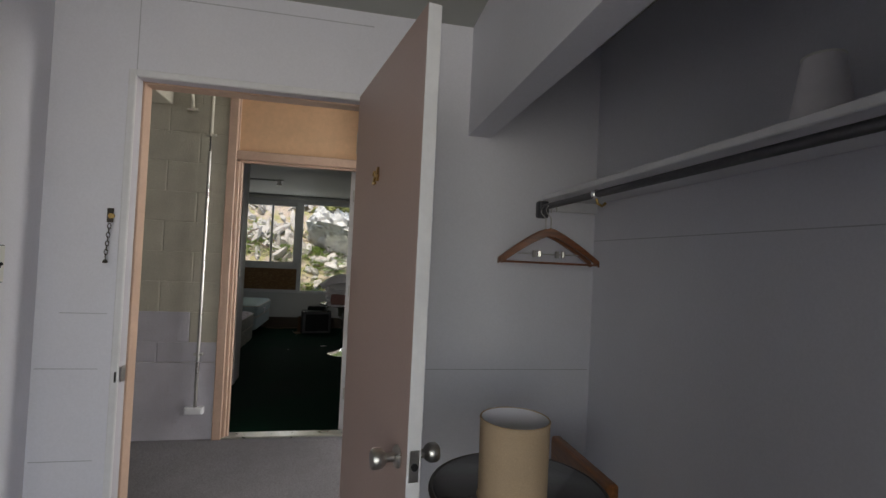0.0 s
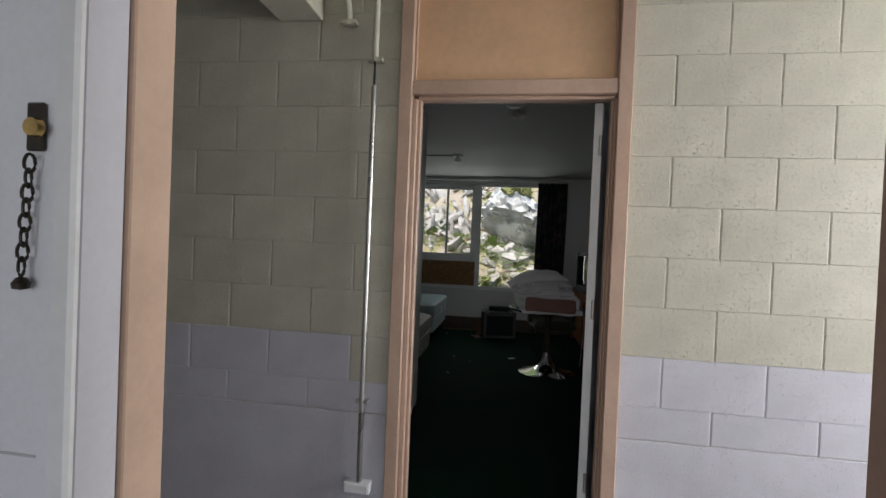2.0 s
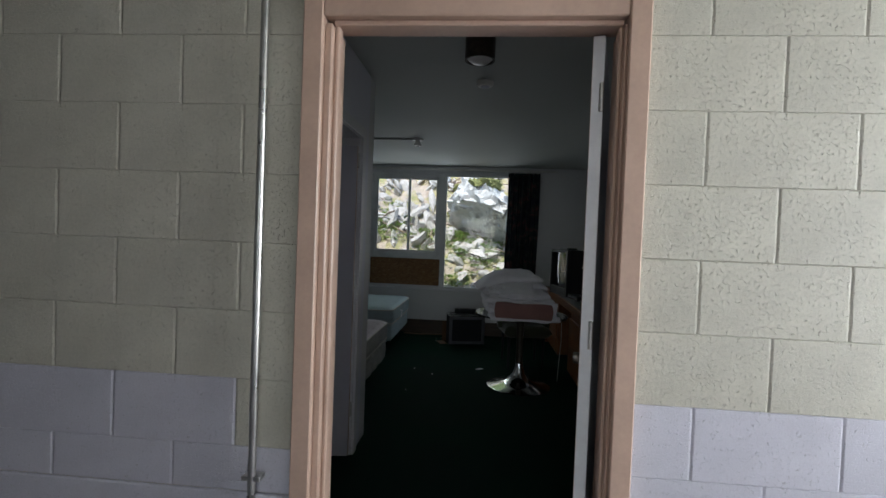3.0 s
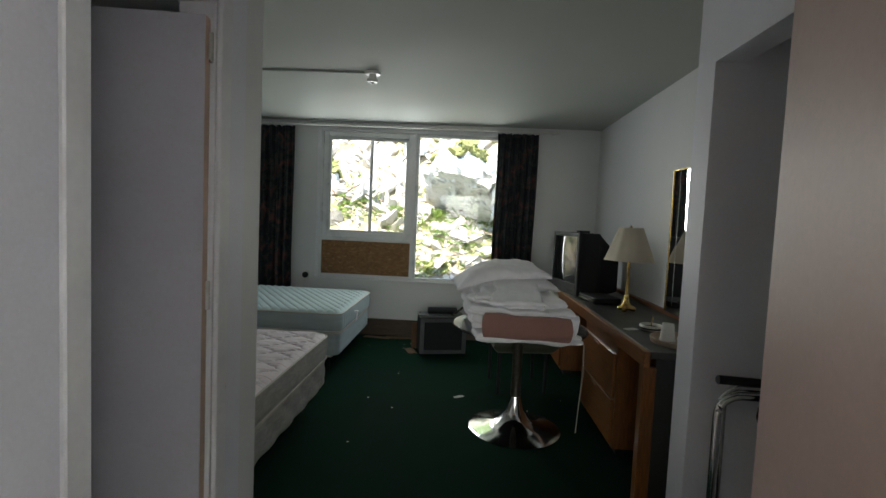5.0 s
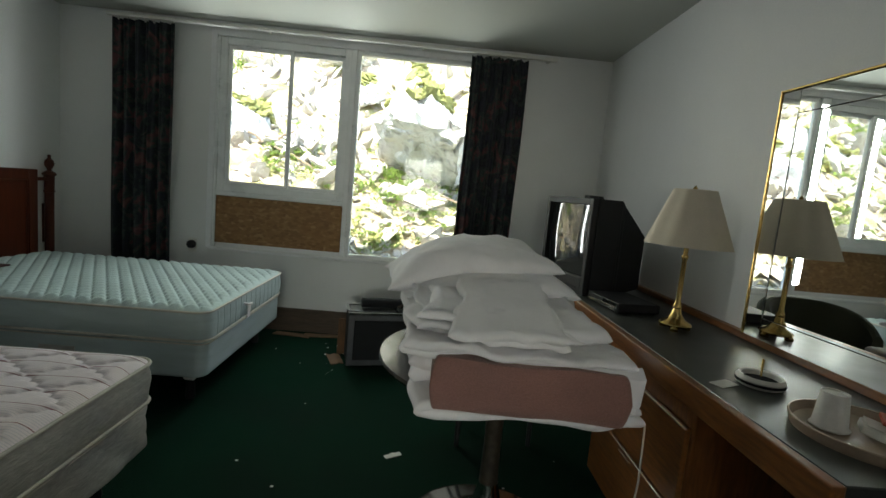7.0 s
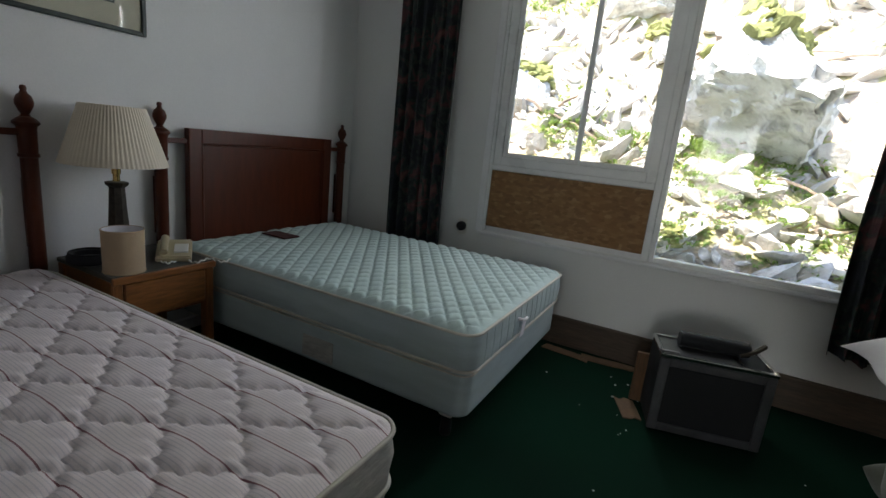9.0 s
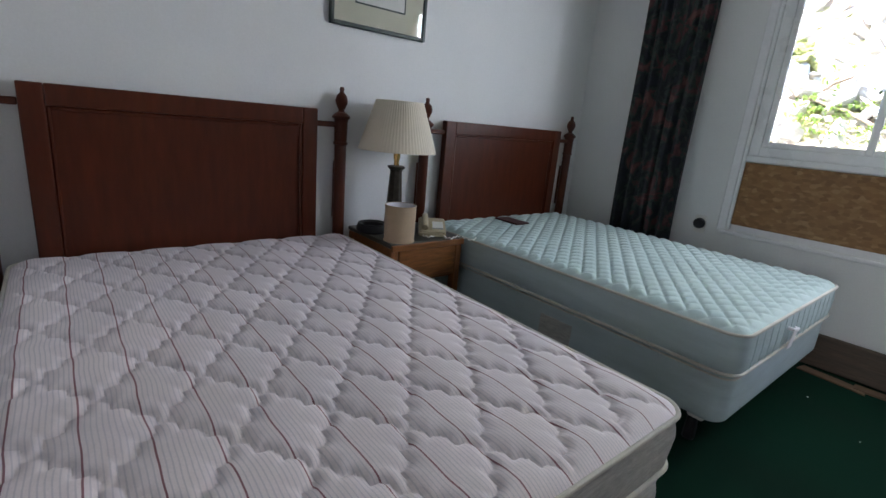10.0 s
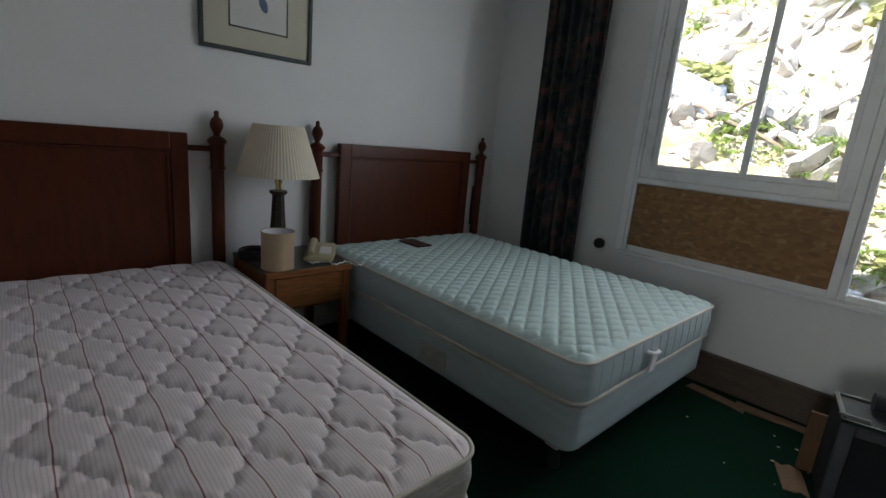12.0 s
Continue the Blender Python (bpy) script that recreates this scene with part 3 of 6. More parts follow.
def frame_ring(name, x0, x1, z0, z1, t, y0, y1, parent, material="vinyl", bevel=0.004):
    bm = bmesh.new()
    for a in ((x0, x0 + t, z0, z1), (x1 - t, x1, z0, z1), (x0 + t, x1 - t, z0, z0 + t), (x0 + t, x1 - t, z1 - t, z1)):
        box(bm, a[0], a[1], y0, y1, a[2], a[3], bevel)
    return part(name, bm, material, parent)


part("mullion", cuboid(-0.555, -0.515, Y0, Y1, WZ0, WZ1, 0.004), "vinyl", w)
part("jamb", cuboid(WX0, WX0 + 0.02, Y0, Y1, WZ0, WZ1, 0.004), "vinyl", w)
part("rail", cuboid(WX0 + 0.02, -0.555, Y0, Y1, 1.08, 1.115, 0.004), "vinyl", w)
slider = frame_ring("window_frame", WX0 + 0.02, -0.555, 1.115, WZ1, 0.055, YW, YW + 0.08, w)
SX0, SX1, SM = WX0 + 0.075, -0.61, -1.035
for x0, x1, y in ((SX0, SM + 0.02, YW + 0.015), (SM - 0.02, SX1, YW + 0.042)):
    sash = frame_ring("sash", x0, x1, 1.17, WZ1 - 0.055, 0.03, y, y + 0.025, w)
    p = part("pane", cuboid(x0 + 0.03, x1 - 0.03, y + 0.010, y + 0.014, 1.20, WZ1 - 0.085), "glass", sash)
    p.visible_shadow = False
fixed = frame_ring("window_frame", -0.515, WX1, WZ0, WZ1, 0.028, YW + 0.01, YW + 0.07, w)
p = part("pane", cuboid(-0.487, WX1 - 0.028, YW + 0.035, YW + 0.040, WZ0 + 0.028, WZ1 - 0.028), "glass", fixed)
p.visible_shadow = False
part("window_sill", cuboid(WX0 - 0.03, WX1 + 0.03, YW - 0.03, YW - 0.001, WZ0 - 0.028, WZ0 - 0.004, 0.006), "trim", w)
part("board", cuboid(WX0 + 0.022, -0.557, YW - 0.006, YW + 0.010, 0.692, 1.075, 0.002), "osb", w, "brown strand board panel")
part("board_backing", cuboid(WX0 + 0.022, -0.557, YW + 0.011, YW + 0.10, WZ0, 1.08), "trim", w)
part("casing", cuboid(WX0 - 0.05, WX0 - 0.001, YW - 0.014, YW - 0.001, WZ0 - 0.01, WZ1 + 0.045, 0.004), "trim", w)
part("casing", cuboid(WX0 - 0.001, WX1 + 0.02, YW - 0.014, YW - 0.001, WZ1 + 0.003, WZ1 + 0.045, 0.004), "trim", w)

structure("baseboard", cuboid(XL, XR, YW - 0.035, YW - 0.001, 0.0, 0.19, 0.006), "baseboard", "dark brown wooden baseboard under the window", "baseboard")
structure("baseboard", cuboid(XL + 0.001, XL + 0.013, 5.78, YW - 0.04, 0.0, 0.07, 0.003), "trim", "low white baseboard behind the beds", "baseboard")

# ---- outdoors ----


def hill(x, y):
    d = max(0.0, y - 10.7)
    z = -0.05 + 0.95 * d - 0.018 * d * d
    z += 0.35 * noise.fractal(Vector((x * 0.45, y * 0.45, 3.1)), 0.9, 2.0, 4) + 0.12 * noise.fractal(Vector((x * 1.7, y * 1.7, 7.7)), 0.8, 2.1, 4)
    z += 0.25 * math.sin(2.1 * d + 0.8 * x + 1.5 * noise.noise(Vector((x * 0.3, y * 0.3, 0)))) * min(1, d)
    k = min(1.0, max(0.0, (x - 3.2) / 3.0))
    z = z * (1 - k * k * (3 - 2 * k)) - 0.1 * k
    return z if d > 0 else -0.1 + 0.02 * noise.noise(Vector((x * 2, y * 2, 0)))


nx, ny = 150, 130
xs = [-11 + 24 * i / (nx - 1) for i in range(nx)]
ys = [9.56 + 14 * (j / (ny - 1)) ** 1.25 for j in range(ny)]
verts = [(x, y, hill(x, y)) for y in ys for x in xs]
faces = [(j * nx + i, j * nx + i + 1, (j + 1) * nx + i + 1, (j + 1) * nx + i) for j in range(ny - 1) for i in range(nx - 1)]
me = bpy.data.meshes.new("hillside")
me.from_pydata(verts, [], faces)
me.materials.append(M["soil"])
tagged(new("hillside", me), "steep sunlit mossy hillside outside the window", "hillside", kind="structure")
structure("ground", cuboid(-400, 400, -400, 9.55, -0.5, -0.14), "soil", "flat earth around the building", "ground")
structure("backdrop", cuboid(-300, 22, 60, 61, -20, 60), "leaf", "dark green wooded slope far behind the hillside", "backdrop")


def rock_mesh(bm, c, size, rnd, cuts=9, sub=2, squash=(1, 1, 1)):
    """An angular broken stone."""
    made = bmesh.ops.create_icosphere(bm, subdivisions=sub, radius=1.0)["verts"]
    planes = []
    for _ in range(cuts):
        n = Vector((rnd.uniform(-1, 1), rnd.uniform(-1, 1), rnd.uniform(-1, 1))).normalized()
        planes.append((n, rnd.uniform(0.45, 0.8)))
    q = Euler((rnd.uniform(-0.9, 0.9), rnd.uniform(-0.9, 0.9), rnd.uniform(0, 6))).to_matrix()
    for v in made:
        p = v.co.copy()
        for n, d in planes:
            over = p.dot(n) - d
            if over > 0:
                p -= n * over
        o = Vector(c)
        p *= 1 + 0.10 * noise.noise(p * 3 + o) + (0.18 * abs(noise.noise(p * 4.5 + o)) - 0.15 * abs(noise.noise(p * 9 + o)) - 0.08 * abs(noise.noise(p * 19 + o))) * (sub > 2)
        p = q @ Vector((p.x * squash[0], p.y * squash[1], p.z * squash[2]))
        v.co = p * size + Vector(c)


rnd = random.Random(5)
shapes = []
for k in range(28):
    bm = bmesh.new()
    rock_mesh(bm, (0, 0, 0), 1.0, rnd, 9, 2, (rnd.uniform(0.9, 2.2), rnd.uniform(0.7, 1.2), rnd.uniform(0.25, 0.7)))
    bm.verts.index_update()
    shapes.append((np.array([v.co for v in bm.verts]), [[v.index for v in f.verts] for f in bm.faces]))
    bm.free()
vs, fs = [], []
for k in range(3200):
    x, y = rnd.uniform(-6.5, 6.0), 10.75 + 7.0 * rnd.random() ** 1.3
    s = rnd.choice((0.035, 0.05, 0.06, 0.08, 0.11, 0.16)) * rnd.uniform(0.8, 1.4)
    co, fa = rnd.choice(shapes)
    a = rnd.uniform(0, 6.28)
    turn = np.array(((math.cos(a), math.sin(a), 0), (-math.sin(a), math.cos(a), 0), (0, 0, 1)))
    n = len(vs)
    vs += (co @ turn * s + np.array((x, y, hill(x, y) + s * 0.2))).tolist()
    fs += [[i + n for i in f] for f in fa]
me = bpy.data.meshes.new("broken_stones")
me.from_pydata(vs, [], fs)
me.materials.append(M["rock"])
tagged(new("broken_stones", me), "pale broken stones scattered over the hillside", "stones", kind="stuff")
# x, y, z of the middle, size, proportions, share of moss on the crown
BOULDERS = ((0.13, 12.75, 1.95, 1.22, (1.15, 0.75, 0.85), 1.0), (-2.75, 12.8, 1.85, 0.95, (1.1, 0.75, 0.95), 0.5), (-2.25, 12.2, 0.98, 0.50, (1.5, 0.8, 0.7), 0.0),
            (-1.05, 13.9, 2.85, 0.42, (1.0, 0.8, 0.8), 0.4), (-0.1, 11.35, 0.42, 0.42, (1.6, 0.9, 0.6), 0.5), (0.75, 11.6, 0.55, 0.36, (1.4, 0.9, 0.7), 0.4),
            (1.9, 12.5, 1.3, 0.7, (1.3, 0.8, 0.8), 0.5), (-4.4, 13.4, 2.1, 0.95, (1.3, 0.8, 1.0), 0.5), (-6.8, 15.2, 3.8, 1.1, (1.2, 0.8, 0.8), 0.5), (-2.0, 15.2, 3.7, 1.0, (1.7, 0.8, 0.7), 0.8))
for x, y, z, s, sq, mossy in BOULDERS:
    bm = bmesh.new()
    rock_mesh(bm, (0, 0, 0), s, rnd, 22, 5, sq)
    top = max(v.co.z for v in bm.verts)
    crown = [v.co.copy() for v in bm.verts if v.co.z > 0.45 * top]
    b = tagged(part("boulder", bm, "granite", smooth=True, place=pose(x, y, z)), "large pale granite boulder with lichen on the hillside", "boulder", "hillside boulders")
    if mossy:
        bm = bmesh.new()
        for k in range(int(420 * mossy)):
            p = rnd.choice(crown)
            if noise.noise(Vector((p.x * 2.2 + x, p.y * 2.2, p.z * 2.2))) < -0.05:
                continue
            rock_mesh(bm, tuple(p), rnd.uniform(0.04, 0.105), rnd, 3, 1, (1.6, 1.4, 0.5))
        tagged(part("moss", bm, "moss", b, "yellow-green moss"), kind="stuff")
# Long slabs of split stone standing and leaning on the slope
for k in range(26):
    x, y = rnd.uniform(-1.85, -0.65), rnd.uniform(12.1, 13.6)
    h = rnd.uniform(0.16, 0.34)
    bm = bmesh.new()
    rock_mesh(bm, (0, 0, 0), h, rnd, 12, 3, (0.34, 0.30, 1.25))
    tagged(part("stone_slab", bm, "rock", place=pose(x, y, hill(x, y) + h * 0.45, rnd.uniform(-35, 20), rnd.uniform(-30, 30), 0)),
           "long pale slab of split stone leaning on the hillside", "stone", "leaning stone slabs")


def leaf_clump(vs, fs, c, n, size, rnd):
    for _ in range(n):
        a, tilt, L = rnd.uniform(0, 6.28), rnd.uniform(0.15, 1.1), size * rnd.uniform(0.5, 1.2)
        d = Vector((math.cos(a), math.sin(a), 0))
        s = Vector((-d.y, d.x, 0)) * L * rnd.uniform(0.10, 0.22)
        up = Vector((0, 0, 1))
        o = Vector(c) + d * rnd.uniform(0, 0.06) + Vector((rnd.uniform(-0.1, 0.1), rnd.uniform(-0.1, 0.1), 0))
        m1 = o + d * L * 0.5 + up * L * math.sin(tilt) * 0.7
        m2 = o + d * L + up * L * math.sin(tilt) * 0.55
        i = len(vs)
        vs += [o, m1 + s, m1 - s, m2]
        fs += [(i, i + 1, i + 2), (i + 1, i + 3, i + 2)]


vs, fs = [], []
for k in range(6800):
    x, y = rnd.uniform(-6, 5.5), 10.9 + 7.5 * rnd.random()
    bank = math.exp(-((x - 0.2) / 1.3) ** 2 - ((y - 11.7) / 0.7) ** 2)
    if noise.noise(Vector((x * 0.9, y * 0.9, 11))) + 0.9 * bank > 0.12:
        leaf_clump(vs, fs, (x, y, hill(x, y) + 0.03), 18, 0.098, rnd)
me = bpy.data.meshes.new("ferns")
me.from_pydata(vs, [], fs)
me.materials.append(M["leaf"])
tagged(new("ferns", me), "bright green ferns and weeds over the hillside", "ferns", kind="stuff")
bm = bmesh.new()
for k in range(110):
    x, y = rnd.uniform(-5, 4), 10.9 + 5.5 * rnd.random()
    a, L = rnd.uniform(0, 6.28), rnd.uniform(0.2, 0.7)
    p = Vector((x, y, hill(x, y) + 0.08))
    q = p + Vector((math.cos(a) * L, math.sin(a) * L * 0.5, 0))
    q.z = hill(q.x, q.y) + rnd.uniform(0.05, 0.3)
    tube([p, (p + q) / 2 + Vector((0, 0, 0.03)), q], rnd.uniform(0.006, 0.02), 5, bm)
tagged(part("dead_branches", bm, "twig"), "dry grey-brown branches lying on the hillside", "branches", kind="stuff")

# ---- corridor things ----


def conduit(points, r, label, name="conduit", material="steel", clips=()):
    c = thing(name, label, "pipe")
    part("pipe", tube(points, r, 12), material, c, smooth=True)
    for x, y, z in clips:
        part("clip", cuboid(x - r * 2.4, x + r * 2.4, y - r * 1.2, y + r * 1.6, z - 0.008, z + 0.008, 0.002), material, c)
    return c


conduit([(-0.630, 3.962, 0.245), (-0.630, 3.962, 1.4), (-0.630, 3.962, 2.08)], 0.0125, "shiny steel conduit fixed to the block wall", clips=((-0.630, 3.968, 0.62),))
conduit([(-0.630, 3.962, 2.081), (-0.630, 3.962, 2.19)], 0.005, "thin dark cable between two conduits", "cable", "black_plastic")
conduit([(-0.630, 3.962, 2.19), (-0.630, 3.962, HC - 0.001)], 0.015, "cream painted conduit below the corridor ceiling", material="block_cream", clips=((-0.630, 3.968, 2.2),))
c = thing("junction_box", "small cream painted outlet box at the end of the conduit", "outlet box")
part("box", cuboid(-0.700, -0.575, 3.945, 3.993, 0.195, 0.245, 0.006, 2), "trim", c)
part("cover", cuboid(-0.692, -0.583, 3.939, 3.9445, 0.2, 0.24, 0.002), "trim", c)
conduit([(-0.98, 2.9, HC - 0.03), (-0.86, 3.5, HC - 0.03), (-0.80, 3.85, HC - 0.04), (-0.77, 3.94, HC - 0.09), (-0.765, 3.965, HC - 0.16), (-0.765, 3.97, HC - 0.22)],
        0.016, "cream painted cable running along the corridor ceiling", "cable", "block_cream", ((-0.765, 3.97, HC - 0.21),))
structure("beam", cuboid(-1.12, -0.90, YA + 0.121, YC - 0.001, 2.40, HC - 0.001, 0.006), "block_cream", "cream painted beam across the corridor ceiling", "beam")

# ---- first room ----
c = thing("light_switch", "ivory double switch plate with two dark toggles", "light switch")
part("gasket", cuboid(VL - 0.0195, VL - 0.0165, 2.0275, 2.1475, 1.2325, 1.3575, 0.001), "black_plastic", c, "dark line round the plate")
part("plate", cuboid(VL - 0.0164, VL - 0.012, 2.03, 2.145, 1.235, 1.355, 0.003, 2), "white_plastic", c)
for y in (2.065, 2.11):
    bm = lathe([(0.0, 0.0), (0.0135, 0.0), (0.0125, 0.003), (0.0065, 0.006), (0.0055, 0.016), (0.0, 0.017)], 14)
    part("toggle", bm, "black_plastic", c, "", True, Matrix.Translation((VL - 0.0119, y, 1.290)) @ Euler((0, radians(66), 0)).to_matrix().to_4x4())
    for z in (1.262, 1.328):
        part("screw", lathe([(0.0, 0), (0.0032, 0), (0.0028, 0.0015), (0.0, 0.002)], 10), "steel", c, "", False, Matrix.Translation((VL - 0.0115, y, z)) @ Euler((0, radians(90), 0)).to_matrix().to_4x4())

c = thing("door_chain", "tarnished brass door chain hanging from its plate", "door chain")
part("plate", cuboid(-0.519, -0.496, YA - 0.006, YA - 0.001, 1.460, 1.515, 0.002), "bronze", c)
part("slot", lathe([(0.0, 0), (0.011, 0), (0.010, 0.008), (0.0, 0.009)], 14), "brass", c, "", True, Matrix.Translation((-0.500, YA - 0.009, 1.485)) @ Euler((radians(90), 0, 0)).to_matrix().to_4x4())
for k in range(8):
    z, t = 1.445 - k * 0.0165, (k % 2) * 90
    ring = [Vector((0.0055 * math.cos(a), 0, 0.0105 * math.sin(a))) for a in (2 * math.pi * i / 12 for i in range(12))]
    part("link", tube(ring, 0.0018, 6, closed=True), "bronze", c, "", True, pose(-0.505 - 0.001 * k, YA - 0.012, z, 0, 0, t + 20))
part("end_knob", lathe([(0, 0), (0.008, 0.002), (0.009, 0.008), (0.005, 0.014), (0.0, 0.016)], 14), "bronze", c, "", True, pose(-0.512, YA - 0.012, 1.303))

for z, y1 in ((1.200, 1.884), (0.905, 1.896)):
    c = thing("tape_strip", "short strip of blue tape on the pale wall", "tape", pose(VL - 0.0195, y1 - 0.035, z), "blue tape strips")
    part("strip", cuboid(0.0, 0.0012, -0.035, 0.035, -0.006, 0.006, 0.0003), "blue_tape", c)

# Wall panel joints
bm = bmesh.new()
for x0, x1, z in ((-0.73, -0.52, 0.555), (-0.73, -0.52, 0.90), (-0.66, -0.50, 1.11)):
    box(bm, x0, x1, YA - 0.0015, YA - 0.0005, z, z + 0.003)
box(bm, -0.4495, -0.4465, YA - 0.0015, YA - 0.0005, AH + 0.01, HA)
box(bm, -0.45, 0.45, YA - 0.0015, YA - 0.0005, 2.353, 2.357)
box(bm, XR - 0.0215, XR - 0.0205, 0.61, YA - 0.002, 1.495, 1.498)
box(bm, 0.62, XR - 0.03, YA - 0.0015, YA - 0.0005, 0.90, 0.903)
tagged(part("panel_joint", bm, "batten"), "faint grey joints between painted wall panels", "joint", kind="structure")
c = thing("closet_shelf", "white painted closet shelf with a chrome edge", "shelf")
part("board", cuboid(1.246, XR - 0.0205, 0.601, YA - 0.001, 1.668, 1.690, 0.003), "trim", c)
part("cleat", cuboid(1.26, XR - 0.021, YA - 0.022, YA - 0.001, 1.62, 1.667, 0.002), "trim", c)
c = thing("closet_rail", "chrome closet rail on a cast bracket under the shelf", "closet rail")
part("rail", tube([(1.235, 0.601, 1.632), (1.235, 1.5, 1.632), (1.235, YA - 0.03, 1.632)], 0.0125, 14), "silver", c, smooth=True)
part("bracket", cuboid(1.212, 1.262, YA - 0.045, YA - 0.001, 1.585, 1.662, 0.012, 3), "silver", c)
part("hook", tube([(1.235, 1.83, 1.62), (1.240, 1.83, 1.600), (1.258, 1.83, 1.592), (1.272, 1.83, 1.604)], 0.005, 8), "brass", c, "small brass hook", True)
part("collar", lathe([(0.0135, -0.012), (0.017, -0.01), (0.017, 0.01), (0.0135, 0.012)], 16), "chrome", c, "", True, pose(1.235, 1.83, 1.632, 90, 0, 0))


def hanger(place, label):
    """A wooden coat hanger in the local xz plane, hung from the origin."""
    c = thing("coat_hanger", label, "coat hanger", place, "closet hangers")
    hook = [Vector((0.022 * math.cos(a), 0, -0.022 + 0.034 + 0.022 * math.sin(a) - 0.012)) for a in (radians(d) for d in range(-20, 201, 20))]
    part("hook", tube(hook + [Vector((-0.02, 0, -0.012)), Vector((0, 0, -0.035)), Vector((0, 0, -0.11))], 0.0022, 8), "steel", c, "", True)
    bm = bmesh.new()
    n = 12
    for s in (-1, 1):
        prev = None
        for i in range(n + 1):
            t = i / n
            x, z = s * 0.205 * t, -0.112 - 0.125 * t ** 1.3
            hgt, wid = 0.034 - 0.010 * t, 0.008 + 0.008 * t
            ring = [bm.verts.new(p) for p in ((x, -wid, z), (x, -wid * 0.7, z + hgt), (x, wid * 0.7, z + hgt), (x, wid, z))]
            if prev:
                for k in range(4):
                    bm.faces.new((prev[k], prev[(k + 1) % 4], ring[(k + 1) % 4], ring[k]))
            prev = ring
        bm.faces.new(prev)
    bmesh.ops.remove_doubles(bm, verts=bm.verts, dist=0.0005)
    part("shoulder", bm, "hanger_wood", c, "", True)
    part("bar", tube([(-0.195, 0, -0.228), (0.195, 0, -0.228)], 0.0045, 8), "hanger_wood", c)
    part("clip_bar", tube([(-0.12, 0.004, -0.19), (0.12, 0.004, -0.19)], 0.002, 8), "steel", c)
    for x in (-0.045, 0.055):
        part("clip", cuboid(x - 0.008, x + 0.008, -0.006, 0.012, -0.205, -0.175, 0.003), "steel", c)
    return c


hanger(pose(1.235, 2.20, 1.612, 0, 0, -16), "varnished wooden coat hanger with metal clips on the rail")
hanger(pose(1.235, 2.255, 1.612, 0, 0, -9), "second wooden coat hanger behind the first on the rail")


def shade_shell(r0, r1, h, t=0.004, pleats=0, depth=0.0, steps=48):
    """An open lampshade, wider at the foot."""
    bm = bmesh.new()
    rings = []
    for rad, z in ((r0, 0), (r0 * 0.5 + r1 * 0.5, h / 2), (r1, h), (r1 - t, h), (r0 * 0.5 + r1 * 0.5 - t, h / 2), (r0 - t, 0)):
        rings.append([bm.verts.new(((rad + depth * math.cos(pleats * a)) * math.cos(a), (rad + depth * math.cos(pleats * a)) * math.sin(a), z))
                      for a in (2 * math.pi * i / steps for i in range(steps))])
    for k in range(6):
        a, b = rings[k], rings[(k + 1) % 6]
        for i in range(steps):
            j = (i + 1) % steps
            bm.faces.new((a[i], a[j], b[j], b[i]))
    return bm


c = thing("lamp_shade", "white tapered lampshade standing on the closet shelf", "lampshade", pose(1.385, 1.155, 1.690))
part("shell", shade_shell(0.064, 0.038, 0.165), "linen", c, smooth=True)
part("ring", tube([(0.038 * math.cos(a), 0.038 * math.sin(a), 0.165) for a in (2 * math.pi * i / 24 for i in range(24))], 0.003, 6, closed=True), "white_plastic", c)

c = thing("round_table", "dark round pedestal table with a metal rim in the closet", "table", pose(0.90, 1.60, 0))
part("tabletop", lathe([(0.0, 0.715), (0.235, 0.715), (0.245, 0.722), (0.245, 0.736), (0.238, 0.741), (0.0, 0.741)], 48), "dark_top", c, smooth=True)
part("rim", tube([(0.247 * math.cos(a), 0.247 * math.sin(a), 0.731) for a in (2 * math.pi * i / 48 for i in range(48))], 0.009, 8, closed=True), "bronze", c, smooth=True)
part("column", lathe([(0.035, 0.03), (0.028, 0.1), (0.024, 0.4), (0.03, 0.68), (0.06, 0.714)], 24), "oak_upright", c, smooth=True)
part("base", lathe([(0.0, 0), (0.2, 0), (0.2, 0.012), (0.06, 0.03), (0.0, 0.032)], 40), "bronze", c, smooth=True)
c = thing("side_chair", "brown wooden chair back beside the round table", "chair", pose(1.19, 1.78, 0))
part("backrest", cuboid(-0.02, 0.02, -0.2, 0.2, 0.5, 0.74, 0.015, 3), "oak", c)
part("seat", cuboid(-0.02, 0.3, -0.2, 0.2, 0.40, 0.44, 0.012, 2), "oak", c)
for x in (0.0, 0.27):
    for y in (-0.18, 0.18):
        part("leg", lathe([(0.016, 0), (0.02, 0.4)], 12, center=(x, y, 0)), "oak_upright", c, smooth=True)


def drum_shade(place, r, h, label):
    c = thing("drum_shade", label, "lampshade", place)
    part("shell", shade_shell(r, r * 1.02, h, 0.003), "tan_shade", c, smooth=True)
    part("lining", shade_shell(r - 0.0035, r * 1.02 - 0.0035, h - 0.002, 0.0006), "linen", c, "white lining", True)
    for z in (0.003, h - 0.003):
        part("trim_band", tube([((r + 0.001) * math.cos(a), (r + 0.001) * math.sin(a), z) for a in (2 * math.pi * i / 36 for i in range(36))], 0.0028, 6, closed=True), "tan_shade", c, smooth=True)
    return c


drum_shade(pose(0.862, 1.545, 0.7415), 0.093, 0.215, "tan fabric drum lampshade standing on the round table")

